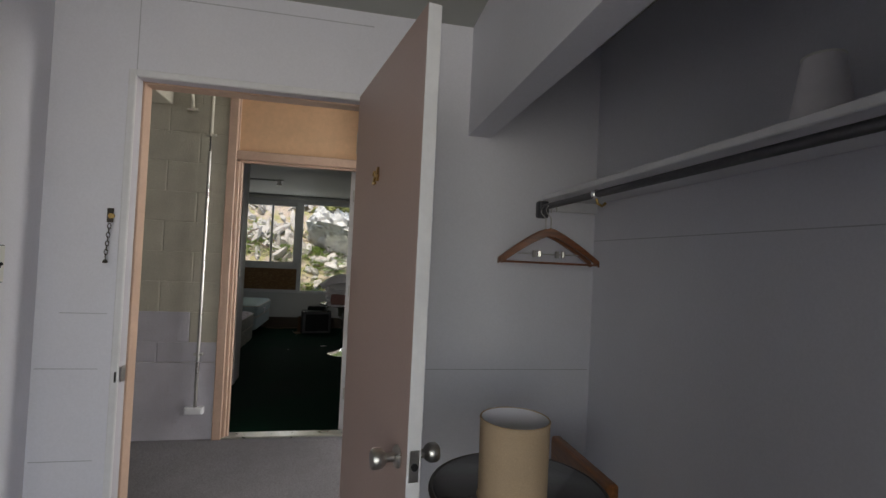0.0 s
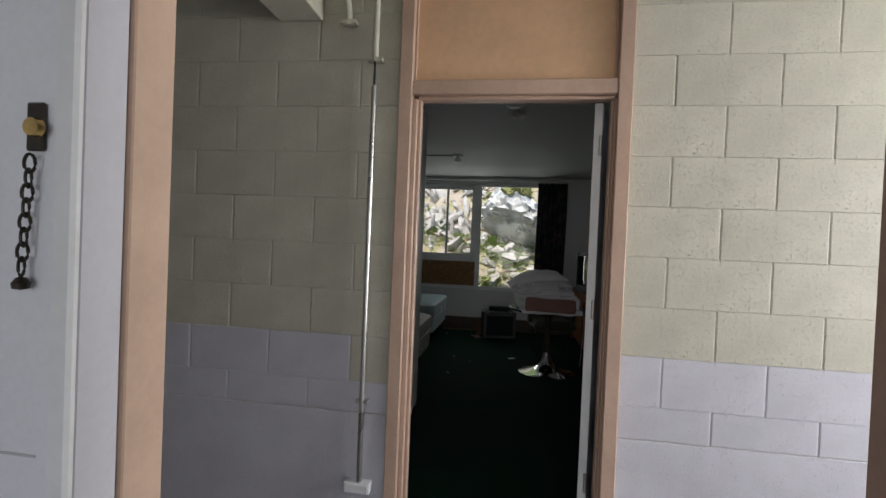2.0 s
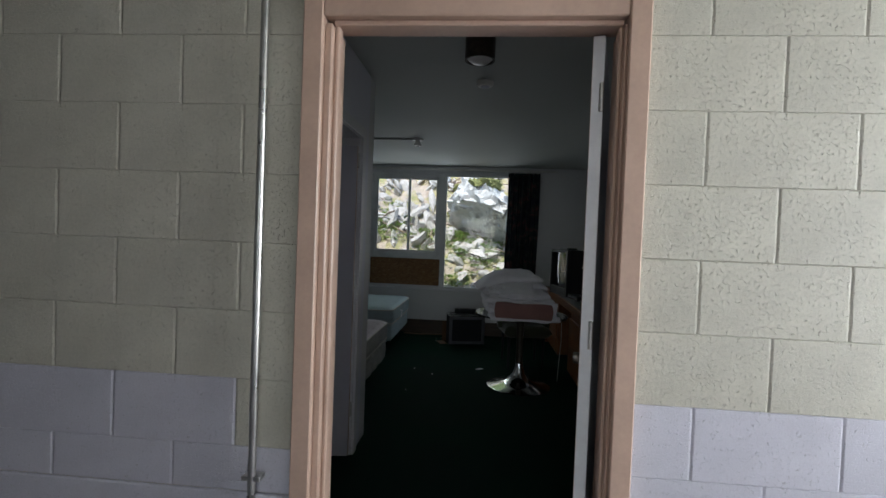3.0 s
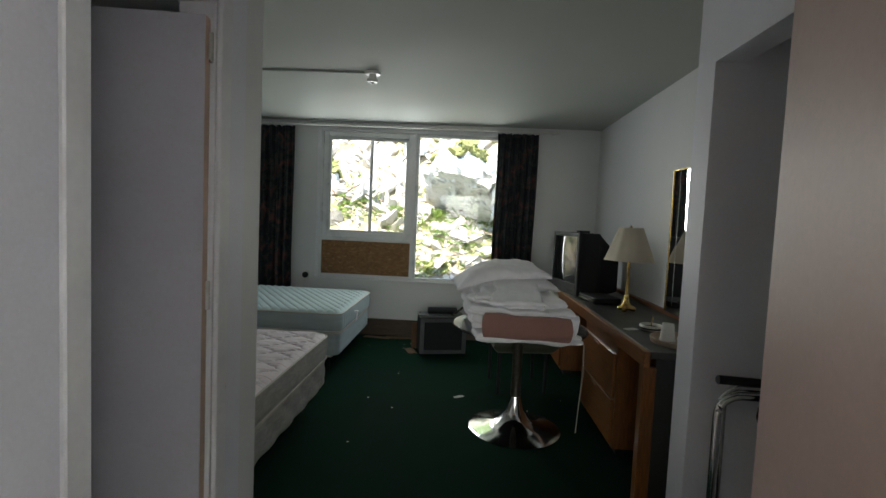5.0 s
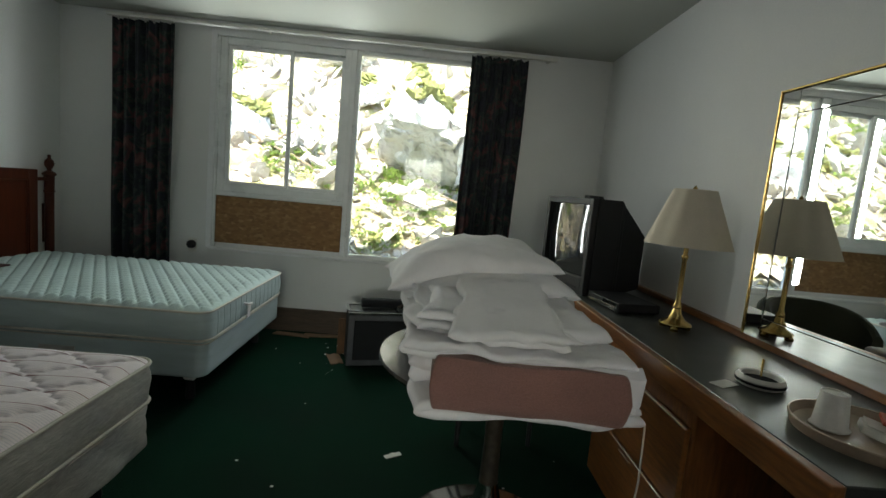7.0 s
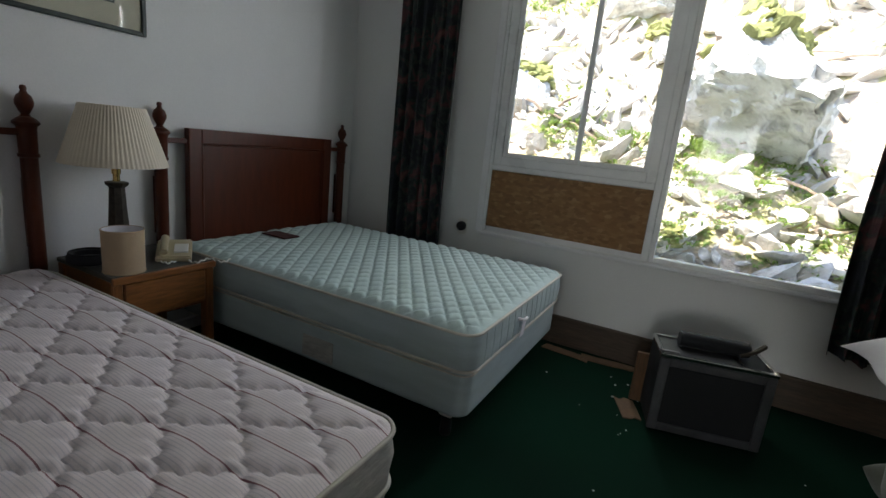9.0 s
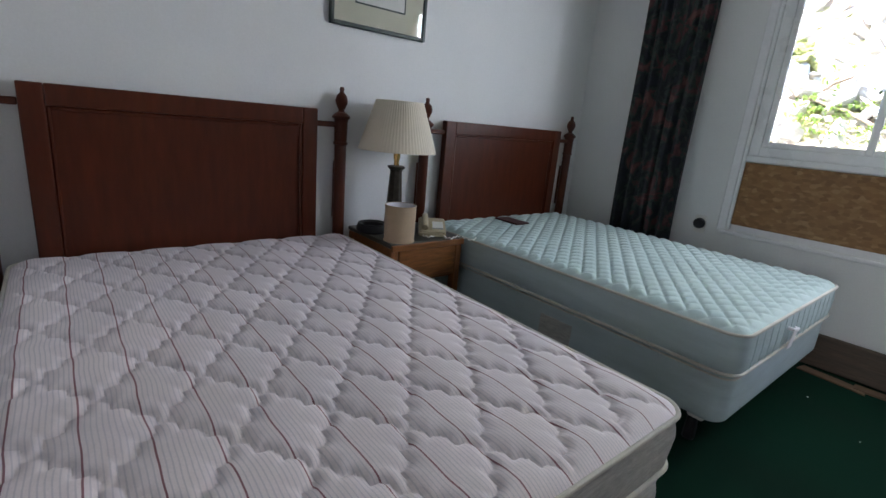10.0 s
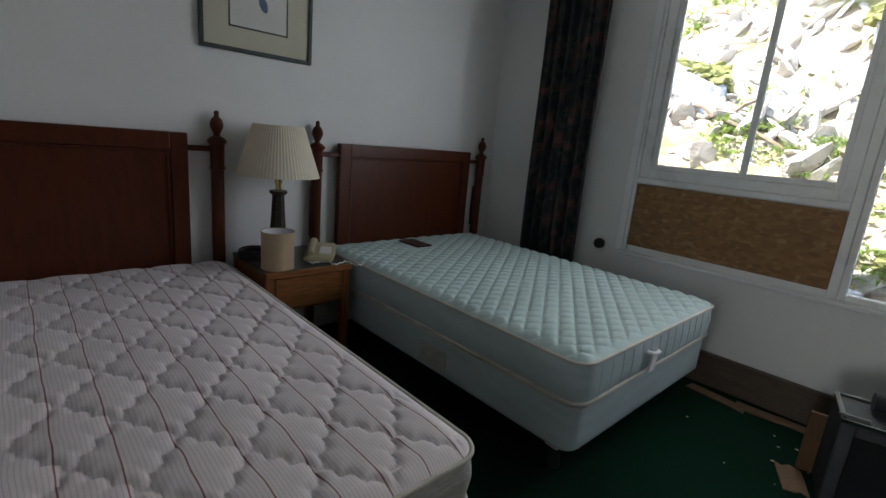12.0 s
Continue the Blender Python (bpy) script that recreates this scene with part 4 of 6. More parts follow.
# ---- bedroom: beds ----


def round_plan(x, y, L, W, r):
    """Pulls the corners of a plan in to a radius."""
    dx, dy = max(0, abs(x) - (L / 2 - r)), max(0, abs(y) - (W / 2 - r))
    if dx > 0 and dy > 0:
        k = max(dx, dy) / math.hypot(dx, dy)
        x = math.copysign(L / 2 - r + dx * k, x)
        y = math.copysign(W / 2 - r + dy * k, y)
    return x, y


def plan_ring(L, W, r, z, n=10, out=0.0):
    pts = []
    for cx, cy, a0 in ((1, 1, 0), (-1, 1, 90), (-1, -1, 180), (1, -1, 270)):
        for i in range(n + 1):
            a = radians(a0 + 90 * i / n)
            pts.append((cx * (L / 2 - r) + (r + out) * math.cos(a), cy * (W / 2 - r) + (r + out) * math.sin(a), z))
    return pts


def side_band(L, W, r, levels, tuft=0.0, diamonds=0.0):
    bm = bmesh.new()
    full = plan_ring(L, W, r, 0, 8)
    pts = []
    for a, b in zip(full, full[1:] + full[:1]):
        d = math.dist(a, b)
        m = max(1, int(d / 0.03))
        pts += [tuple(a[k] + (b[k] - a[k]) * i / m for k in range(3)) for i in range(m)]
    rings = []
    for z, out in levels:
        ring = []
        for i, p in enumerate(pts):
            v = Vector((p[0], p[1], 0))
            n = v.normalized()
            o = out + tuft * math.sin(i * 0.55) * math.sin(z * 60)
            if diamonds and out > -0.005:
                o += puff(i * 0.03 / 0.24 + z / 0.17, i * 0.03 / 0.24 - z / 0.17, diamonds, 3.0) - diamonds * 0.5
            ring.append(bm.verts.new((p[0] + n.x * o, p[1] + n.y * o, z)))
        rings.append(ring)
    for a, b in zip(rings, rings[1:]):
        for i in range(len(pts)):
            j = (i + 1) % len(pts)
            bm.faces.new((a[i], a[j], b[j], b[i]))
    bm.faces.new(rings[0][::-1])
    bm.faces.new(rings[-1])
    return bm


def quilt(L, W, r, z, height, edge, step=0.0062):
    """The quilted top of a mattress; height(x, y) is the puff."""
    bm = bmesh.new()
    nx, ny = int(L / step), int(W / step)
    grid = []
    for j in range(ny + 1):
        row = []
        for i in range(nx + 1):
            x, y = -L / 2 + L * i / nx, -W / 2 + W * j / ny
            e = min(L / 2 - abs(x), W / 2 - abs(y))
            k = min(1.0, e / edge)
            rise = 0.014 * (1 - (1 - k) ** 2.2)
            px, py = round_plan(x, y, L, W, r)
            row.append(bm.verts.new((px, py, z + rise + height(x, y) * min(1, e / 0.05))))
        grid.append(row)
    for j in range(ny):
        for i in range(nx):
            bm.faces.new((grid[j][i], grid[j][i + 1], grid[j + 1][i + 1], grid[j + 1][i]))
    return bm


def puff(u, v, h, k=5.5):
    a, b = abs(u - round(u)) * 2, abs(v - round(v)) * 2
    return h * (1 - (1 - a) ** k) * (1 - (1 - b) ** k)


def quilt_scallop(x, y):
    a, b = x / 0.279, y / 0.200
    u = a + b - 0.31 - 0.10 * abs(math.sin(math.pi * (a - b) * 3))
    v = a - b - 0.31 + 0.10 * abs(math.sin(math.pi * (a + b) * 3))
    return puff(u, v, 0.0095, 10) + puff(u, v, 0.0042, 2.6) + 0.003 * noise.noise(Vector((x * 6, y * 6, 1)))


def quilt_diamond(x, y):
    return puff(x / 0.079 + y / 0.118 - 0.62, x / 0.079 - y / 0.118 - 0.62, 0.0135, 4.0) + 0.003 * noise.noise(Vector((x * 5, y * 5, 2)))


def bed(x0, x1, y0, y1, zb, zm, zt, top, side, base_side, height, what, r=0.07, tufted=0.0):
    """Mattress and box spring, as two things."""
    L, W = x1 - x0, y1 - y0
    cx, cy = (x0 + x1) / 2, (y0 + y1) / 2
    bs = thing("box_spring", "%s box spring on a low dark frame" % what, "box spring", pose(cx, cy, 0))
    part("body", side_band(L - 0.02, W - 0.02, r * 0.8, [(zb, -0.012), (zb + 0.01, 0)] + [(zb + 0.02 + (zm - zb - 0.045) * k / 9, 0.002) for k in range(10)] + [(zm - 0.008, 0), (zm - 0.002, -0.012)], 0.0, tufted), base_side, bs, "", True)
    part("seam", tube(plan_ring(L - 0.02, W - 0.02, r * 0.8, zm - 0.012, 8, 0.003), 0.004, 6, closed=True), "piping", bs, "pale seam", True)
    for sx in (-1, 1):
        for sy in (-1, 1):
            part("leg", lathe([(0.022, 0), (0.026, 0.01), (0.02, zb - 0.03), (0.03, zb)], 12, center=(sx * (L / 2 - 0.14), sy * (W / 2 - 0.14), 0)), "black_plastic", bs)
            part("corner_guard", cuboid(sx * (L / 2 - 0.10) - 0.03, sx * (L / 2 - 0.10) + 0.03, sy * (W / 2 - 0.06) - 0.03, sy * (W / 2 - 0.06) + 0.03, zb - 0.022, zb - 0.001, 0.006), "paper", bs, "pale plastic corner guard")
    part("frame", cuboid(-L / 2 + 0.09, L / 2 - 0.09, -W / 2 + 0.09, W / 2 - 0.09, zb - 0.02, zb - 0.001), "black_plastic", bs, "dark steel bed frame")
    mt = thing("mattress", "bare %s quilted mattress on its box spring" % what, "mattress", pose(cx, cy, 0))
    part("quilted_top", quilt(L, W, r, zt - 0.03, height, 0.05), top, mt, "", True)
    mid = (zm + zt) / 2
    part("side_band", side_band(L, W, r, [(zm, -0.014), (zm + 0.012, 0.0), (zm + 0.05, 0.006), (mid, 0.008), (zt - 0.07, 0.006), (zt - 0.034, 0.0), (zt - 0.031, -0.01)], 0.003), side, mt, "", True)
    for z in (zt - 0.030, zm + 0.010):
        part("piping", tube(plan_ring(L, W, r, z, 10, 0.004), 0.0065, 8, closed=True), "piping", mt, "pale cord piping", True)
    return mt, bs


m1, b1 = bed(-2.745, -0.875, 5.965, 7.305, 0.15, 0.345, 0.535, "striped", "side_cream", "side_cream", quilt_scallop, "pink and grey striped", tufted=0.014)
m2, b2 = bed(-2.745, -0.945, 7.885, 9.145, 0.172, 0.368, 0.560, "mint", "mint_side", "mint_side", quilt_diamond, "pale mint")
part("tag", cuboid(-0.80, -0.60, -0.14, -0.02, 0.5565, 0.5645, 0.002), "maroon", m2, "dark red maker's patch")
part("handle", tube([(0.905, -0.15, 0.470), (0.922, -0.14, 0.466), (0.926, -0.10, 0.458), (0.922, -0.06, 0.452), (0.905, -0.05, 0.450)], 0.008, 8), "linen", m2, "white cord handle", True)
part("handle_tag", cuboid(-0.0015, 0.0015, -0.022, 0.022, -0.085, 0.0, 0.001), "linen", m2, "white cloth tag hanging from the handle", False, pose(0.925, -0.105, 0.455, 4, 6, -3))
for k in range(14):
    y = -0.52 + 1.04 * k / 13
    part("stitch", tube([(0.9075, y, 0.385), (0.9090, y + 0.004, 0.45), (0.9075, y, 0.52)], 0.0013, 5), "mint", m2)
part("patch", cuboid(0.05, 0.23, -0.6275, -0.6235, 0.20, 0.30), "side_cream", b2, "faded cloth label")


def headboard(y0, y1, label):
    """A wall-hung headboard with a framed panel between two turned posts."""
    c = thing("headboard", label, "headboard", pose(-2.765, (y0 + y1) / 2, 0))
    W = y1 - y0
    prof = [(0.0, 0.335), (0.026, 0.335), (0.029, 0.345), (0.029, 0.36), (0.027, 0.42), (0.0265, 0.985), (0.032, 0.99), (0.032, 1.0), (0.028, 1.005), (0.0295, 1.10), (0.031, 1.112),
            (0.040, 1.122), (0.040, 1.130), (0.030, 1.142), (0.016, 1.152)]
    fin = [(0.016, 1.152), (0.012, 1.160), (0.019, 1.175), (0.0265, 1.195), (0.0275, 1.21), (0.022, 1.232), (0.012, 1.243), (0.009, 1.252), (0.011, 1.262), (0.008, 1.272), (0.0, 1.275)]
    prof, fin = [(r * 1.15, z) for r, z in prof], [(r * 1.15, z) for r, z in fin]
    for s in (-1, 1):
        post = part("post", lathe(prof, 24, center=(0, s * W / 2, 0)), "mahogany", c, "", True)
        part("finial", lathe(fin, 20, center=(0, s * W / 2, 0)), "mahogany", post, "turned urn finial", True)
        part("bracket", cuboid(-0.044, -0.030, s * W / 2 - 0.02, s * W / 2 + 0.02, 0.6, 0.9, 0.003), "mahogany", post)
        part("rail", cuboid(-0.012, 0.012, min(s * (W / 2 - 0.138), s * (W / 2 - 0.025)), max(s * (W / 2 - 0.138), s * (W / 2 - 0.025)), 1.075, 1.102, 0.004), "mahogany", c)
    h = W / 2 - 0.138
    part("panel", cuboid(-0.014, 0.010, -h + 0.07, h - 0.07, 0.40, 1.085), "mahogany", c)
    for a in ((-h, -h + 0.075, 0.40, 1.158), (h - 0.075, h, 0.40, 1.158), (-h + 0.075, h - 0.075, 1.08, 1.158)):
        part("border", cuboid(-0.018, 0.026, a[0], a[1], a[2], a[3], 0.006, 2), "mahogany", c)
    for a in ((-h + 0.076, -h + 0.09, 0.40, 1.079), (h - 0.09, h - 0.076, 0.40, 1.079), (-h + 0.09, h - 0.09, 1.065, 1.079)):
        part("moulding", cuboid(0.0105, 0.020, a[0], a[1], a[2], a[3], 0.004), "mahogany", c)
    return c


headboard(5.908, 7.29, "dark mahogany headboard with urn finials behind the striped bed")
headboard(7.834, 9.213, "dark mahogany headboard with urn finials behind the mint bed")

# Nightstand and what stands on it
NX0, NX1, NY0, NY1, NZ = -2.79, -2.345, 7.365, 7.835, 0.545
c = thing("nightstand", "worn orange oak nightstand with a dark top", "nightstand", pose((NX0 + NX1) / 2, (NY0 + NY1) / 2, 0))
hx, hy = (NX1 - NX0) / 2, (NY1 - NY0) / 2
part("top", cuboid(-hx, hx, -hy, hy, NZ - 0.022, NZ, 0.004), "laminate", c, "dark worn top")
part("edge", cuboid(hx - 0.003, hx + 0.012, -hy, hy, NZ - 0.035, NZ - 0.002, 0.004), "oak", c)
for sx in (-1, 1):
    for sy in (-1, 1):
        part("leg", cuboid(sx * (hx - 0.025) - 0.022, sx * (hx - 0.025) + 0.022, sy * (hy - 0.025) - 0.022, sy * (hy - 0.025) + 0.022, 0, NZ - 0.023, 0.004), "oak_upright", c)
part("drawer_front", cuboid(hx - 0.02, hx + 0.002, -hy + 0.05, hy - 0.05, NZ - 0.20, NZ - 0.037, 0.005), "oak", c)
for s in (-1, 1):
    part("side_panel", cuboid(-hx + 0.05, hx - 0.05, s * (hy - 0.02) - 0.008, s * (hy - 0.02) + 0.008, NZ - 0.21, NZ - 0.023), "oak", c)
part("shelf", cuboid(-hx + 0.02, hx - 0.03, -hy + 0.03, hy - 0.03, NZ - 0.22, NZ - 0.205), "oak", c)

c = thing("table_lamp", "table lamp with a dark fluted column and a pleated cream shade", "lamp", pose(-2.60, 7.535, NZ))
part("base", lathe([(0.0, 0), (0.075, 0), (0.078, 0.008), (0.07, 0.02), (0.045, 0.03), (0.0, 0.032)], 32), "bronze", c, smooth=True)
bm = lathe([(0.045, 0.03), (0.050, 0.05), (0.048, 0.09), (0.038, 0.22), (0.032, 0.33), (0.034, 0.335), (0.046, 0.345), (0.048, 0.356), (0.03, 0.36)], 8)
part("column", bm, "bronze", c)
part("neck", lathe([(0.014, 0.36), (0.014, 0.39), (0.018, 0.395), (0.018, 0.44)], 16), "brass", c, smooth=True)
part("shade", shade_shell(0.205, 0.122, 0.250, 0.004, 72, 0.0013, 288), "cream_shade", c, "pleated cream shade", True, pose(0, 0, 0.435))
part("shade_ring", tube([(0.118 * math.cos(a), 0.118 * math.sin(a), 0.68) for a in (2 * math.pi * i / 32 for i in range(32))], 0.004, 6, closed=True), "cream_shade", c, smooth=True)
drum_shade(pose(-2.415, 7.455, NZ + 0.0005), 0.077, 0.185, "small tan fabric drum shade on the nightstand")

c = thing("telephone", "beige desk telephone on the nightstand", "telephone", pose(-2.50, 7.73, NZ, 0, 0, -35))
bm = bmesh.new()
sec = [(-0.10, 0.0), (0.10, 0.0), (0.10, 0.025), (-0.06, 0.065), (-0.10, 0.065)]
for y in (-0.075, 0.075):
    bm.faces.new([bm.verts.new((x, y, z)) for x, z in sec])
bm.verts.ensure_lookup_table()
for i in range(5):
    j = (i + 1) % 5
    bm.faces.new((bm.verts[i], bm.verts[j], bm.verts[5 + j], bm.verts[5 + i]))
bmesh.ops.bevel(bm, geom=list(bm.edges), offset=0.006, segments=2, affect="EDGES")
part("body", bm, "phone", c)
hs = part("handset", tube([(-0.085, -0.04, 0.072), (-0.03, -0.04, 0.088), (0.03, -0.04, 0.072), (0.085, -0.04, 0.045)], 0.017, 10), "phone", c, "", True)
part("keypad", cuboid(-0.03, 0.05, 0.0, 0.06, 0.048, 0.058, 0.002), "white_plastic", c, "", False, pose(0, 0, -0.001, 0, 14, 0))
cord = [Vector((0.10 + 0.035 * math.sin(t * 1.1), -0.05 + 0.02 * t, 0.006 + 0.004 * math.sin(t * 20))) for t in (i / 20 * 5 for i in range(60))]
part("cord", tube(cord, 0.0035, 6), "white_plastic", c, "pale coiled cord", True)
c = thing("clock_radio", "round black ashtray-shaped clock on the nightstand", "clock", pose(-2.63, 7.425, NZ))
part("body", lathe([(0.0, 0), (0.075, 0), (0.085, 0.01), (0.085, 0.03), (0.075, 0.045), (0.06, 0.04), (0.055, 0.02), (0.0, 0.018)], 32), "black_plastic", c, smooth=True)
part("rim", tube([(0.075 * math.cos(a), 0.075 * math.sin(a), 0.045) for a in (2 * math.pi * i / 32 for i in range(32))], 0.004, 6, closed=True), "black_plastic", c, smooth=True)

# Picture
c = thing("picture", "framed botanical print with a cream mat on the wall", "picture", pose(XL, 7.513, 1.565))
pw, ph = 0.285, 0.66
for a in ((-pw, -pw + 0.02, 0, ph), (pw - 0.02, pw, 0, ph), (-pw + 0.02, pw - 0.02, 0, 0.02), (-pw + 0.02, pw - 0.02, ph - 0.02, ph)):
    part("frame", cuboid(0.001, 0.026, a[0], a[1], a[2], a[3], 0.003), "green_frame", c)
part("mat", cuboid(0.002, 0.014, -pw + 0.02, pw - 0.02, 0.02, ph - 0.02), "mat_board", c)
for a in ((-0.150, -0.142, 0.115, ph - 0.115), (0.142, 0.150, 0.115, ph - 0.115), (-0.142, 0.142, 0.115, 0.123), (-0.142, 0.142, ph - 0.123, ph - 0.115)):
    part("inner_border", cuboid(0.0145, 0.0165, a[0], a[1], a[2], a[3]), "green_frame", c)
part("print", cuboid(0.0145, 0.0155, -0.142, 0.142, 0.123, ph - 0.123), "paper", c)
for y, z, s, t in ((0.02, 0.25, 1.0, 20), (-0.025, 0.29, 0.9, -25), (0.03, 0.34, 0.9, 10), (-0.01, 0.38, 1.0, -5)):
    part("petal", lathe([(0.0, -0.045), (0.016, -0.03), (0.022, 0.0), (0.014, 0.03), (0.0, 0.045)], 12), "print_blue", c, "", True,
         Matrix.Translation((0.0157, y, z)) @ Euler((radians(t), 0, 0)).to_matrix().to_4x4() @ Matrix.Diagonal((0.03, s, s, 1)))
g = part("glazing", cuboid(0.019, 0.021, -pw + 0.02, pw - 0.02, 0.02, ph - 0.02), "glass", c)
g.visible_shadow = False

# ---- curtains ----


def curtain(x0, x1, z0, z1, folds, label, seed):
    c = thing("curtain", label, "curtain", group="window curtains")
    n, m = 120, 26
    r = random.Random(seed)
    ph = [r.uniform(0, 6.28) for _ in range(4)]
    bm = bmesh.new()
    layers = []
    for off in (0.0, 0.006):
        grid = []
        for j in range(m + 1):
            t = j / m
            row = []
            for i in range(n + 1):
                s = i / n
                x = x0 + (x1 - x0) * s + 0.018 * math.sin(5 * t + ph[0]) * t
                amp = 0.020 + 0.018 * t
                y = YW - 0.085 + amp * math.sin(2 * math.pi * folds * s + ph[1] + 0.8 * math.sin(3 * t + ph[2])) + 0.012 * math.sin(2 * math.pi * folds * 2.3 * s + ph[3])
                row.append(bm.verts.new((x, y + off, z1 - (z1 - z0) * t + (0.012 * math.sin(9 * s + ph[0]) if j == m else 0))))
            grid.append(row)
        layers.append(grid)
        for j in range(m):
            for i in range(n):
                bm.faces.new((grid[j][i], grid[j][i + 1], grid[j + 1][i + 1], grid[j + 1][i]))
    part("cloth", bm, "curtain", c, "", True)
    for i in range(7):
        x = x0 + (x1 - x0) * (i + 0.5) / 7
        part("hook", cuboid(x - 0.004, x + 0.004, YW - 0.09, YW - 0.075, z1 - 0.01, z1 + 0.022), "white_plastic", c)
    return c


curtain(-2.345, -1.885, 0.24, 2.345, 5.2, "dark floral curtain hanging open beside the slider", 3)
curtain(0.385, 0.83, 0.37, 2.345, 5.6, "dark floral curtain hanging open over the fixed pane", 8)
c = thing("curtain_track", "thin white curtain track above the window", "curtain track")
part("track", cuboid(-2.40, 1.06, YW - 0.10, YW - 0.065, 2.362, 2.385, 0.003), "white_plastic", c)
for x in (-2.3, -1.2, 0.0, 1.0):
    part("bracket", cuboid(x - 0.012, x + 0.012, YW - 0.064, YW - 0.001, 2.364, 2.39, 0.003), "white_plastic", c)

c = thing("wall_outlet", "dark round plug in a wall outlet under the window", "wall outlet")
part("plate", cuboid(-1.79, -1.72, YW - 0.006, YW - 0.001, 0.595, 0.71, 0.003), "white_plastic", c)
part("plug", lathe([(0.0, 0), (0.030, 0.0), (0.034, 0.01), (0.032, 0.035), (0.022, 0.045), (0.0, 0.047)], 20), "black_plastic", c, "", True, pose(-1.753, YW - 0.007, 0.66, 90, 0, 0))

# ---- ceiling things ----
c = thing("smoke_detector", "small white smoke detector on the bedroom ceiling", "smoke detector", pose(-0.673, 7.546, HB))
part("base", lathe([(0.0, -0.018), (0.055, -0.018), (0.058, -0.008), (0.058, -0.0005), (0.0, -0.0005)], 28), "white_plastic", c, smooth=True)
part("sensor", lathe([(0.0, -0.075), (0.035, -0.075), (0.040, -0.068), (0.040, -0.05), (0.026, -0.045), (0.026, -0.0185), (0.0, -0.0185)], 24), "white_plastic", c, smooth=True)
part("lens", lathe([(0.0, -0.081), (0.012, -0.079), (0.014, -0.0755), (0.0, -0.0752)], 16), "black_plastic", c, smooth=True)
c = thing("ceiling_raceway", "thin painted cable raceway across the bedroom ceiling", "raceway")
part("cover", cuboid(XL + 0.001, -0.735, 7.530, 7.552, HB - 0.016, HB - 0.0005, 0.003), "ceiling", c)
c = thing("ceiling_light", "brass cylinder ceiling light with a white lens, switched off", "ceiling light", pose(0.005, 4.94, HB))
part("canopy", lathe([(0.0, -0.02), (0.07, -0.02), (0.075, -0.0005), (0.0, -0.0005)], 32), "brass", c, smooth=True)
part("cylinder", lathe([(0.055, -0.0205), (0.075, -0.022), (0.075, -0.155), (0.066, -0.155), (0.066, -0.04), (0.055, -0.036)], 36), "bronze", c, smooth=True)
part("lens", lathe([(0.0, -0.172), (0.04, -0.166), (0.062, -0.148), (0.062, -0.135), (0.0, -0.135)], 32), "white_plastic", c, "frosted white lens", True)
c = thing("smoke_detector", "small flat white detector on the entry ceiling", "smoke detector", pose(0.03, 5.72, HB))
part("base", lathe([(0.0, -0.03), (0.045, -0.03), (0.055, -0.02), (0.058, -0.0005), (0.0, -0.0005)], 28), "white_plastic", c, smooth=True)
part("vent", lathe([(0.02, -0.0335), (0.03, -0.0335), (0.03, -0.0305), (0.02, -0.0305)], 24), "batten", c)

# ---- bedroom entry ----
c = thing("luggage_rack", "folded chrome luggage rack with black straps in the closet", "luggage rack", pose(1.10, 5.55, 0))
for dx, dy, z in ((-0.215, -0.03, 0.845), (-0.195, 0.0, 0.855), (-0.165, 0.03, 0.865)):
    pts = [(dx, dy, 0.0), (dx, dy, z - 0.07)]
    pts += [(dx + 0.07 * (1 - math.cos(a)), dy, z - 0.07 + 0.07 * math.sin(a)) for a in (radians(d) for d in range(15, 91, 15))]
    pts += [(0.16, dy, z), (0.23, dy, z - 0.07), (0.23, dy, 0.0)]
    part("leg_frame", tube(pts, 0.0115, 12), "chrome", c, "", True)
part("bar", tube([(-0.235, -0.055, 0.905), (0.27, -0.055, 0.885)], 0.014, 14), "black_plastic", c, "black bar", True)
for x in (-0.06, 0.03, 0.12, 0.2):
    bm = bmesh.new()
    prof = [(-0.036, 0.895), (-0.040, 0.912), (-0.055, 0.917), (-0.072, 0.912), (-0.078, 0.895), (-0.088, 0.78), (-0.055, 0.735), (-0.022, 0.78)]
    rings = []
    for i, (y, z) in enumerate(prof):
        wid = 0.019 + 0.009 * (i >= 5)
        rings.append([bm.verts.new((x + sx * wid, y + oy, z)) for sx, oy in ((-1, -0.0015), (1, -0.0015), (1, 0.0015), (-1, 0.0015))])
    for a, b in zip(rings, rings[1:] + rings[:1]):
        for q in range(4):
            bm.faces.new((a[q], a[(q + 1) % 4], b[(q + 1) % 4], b[q]))
    part("strap", bm, "black_web", c, "black webbing strap")
c = thing("closet_rail", "chrome closet rail and socket in the bedroom closet", "closet rail")
part("socket_plate", cuboid(1.19, 1.28, 5.667, 5.679, 1.612, 1.717, 0.004), "trim", c)
part("socket", lathe([(0.0, 0), (0.026, 0.0), (0.026, 0.018), (0.018, 0.02), (0.0, 0.02)], 24), "chrome", c, "", True, pose(1.235, 5.666, 1.667, 90, 0, 0))
part("rail", tube([(1.235, YD + 0.002, 1.667), (1.235, 4.8, 1.667), (1.235, 5.650, 1.667)], 0.0125, 14), "chrome", c, smooth=True)
c = thing("closet_shelf", "white painted shelf in the bedroom closet", "shelf")
part("board", cuboid(1.246, XR - 0.001, YD + 0.001, 5.679, 1.722, 1.744, 0.003), "trim", c)
c = thing("wall_notice", "framed pale notice with a dark top edge on the entry wall", "notice")
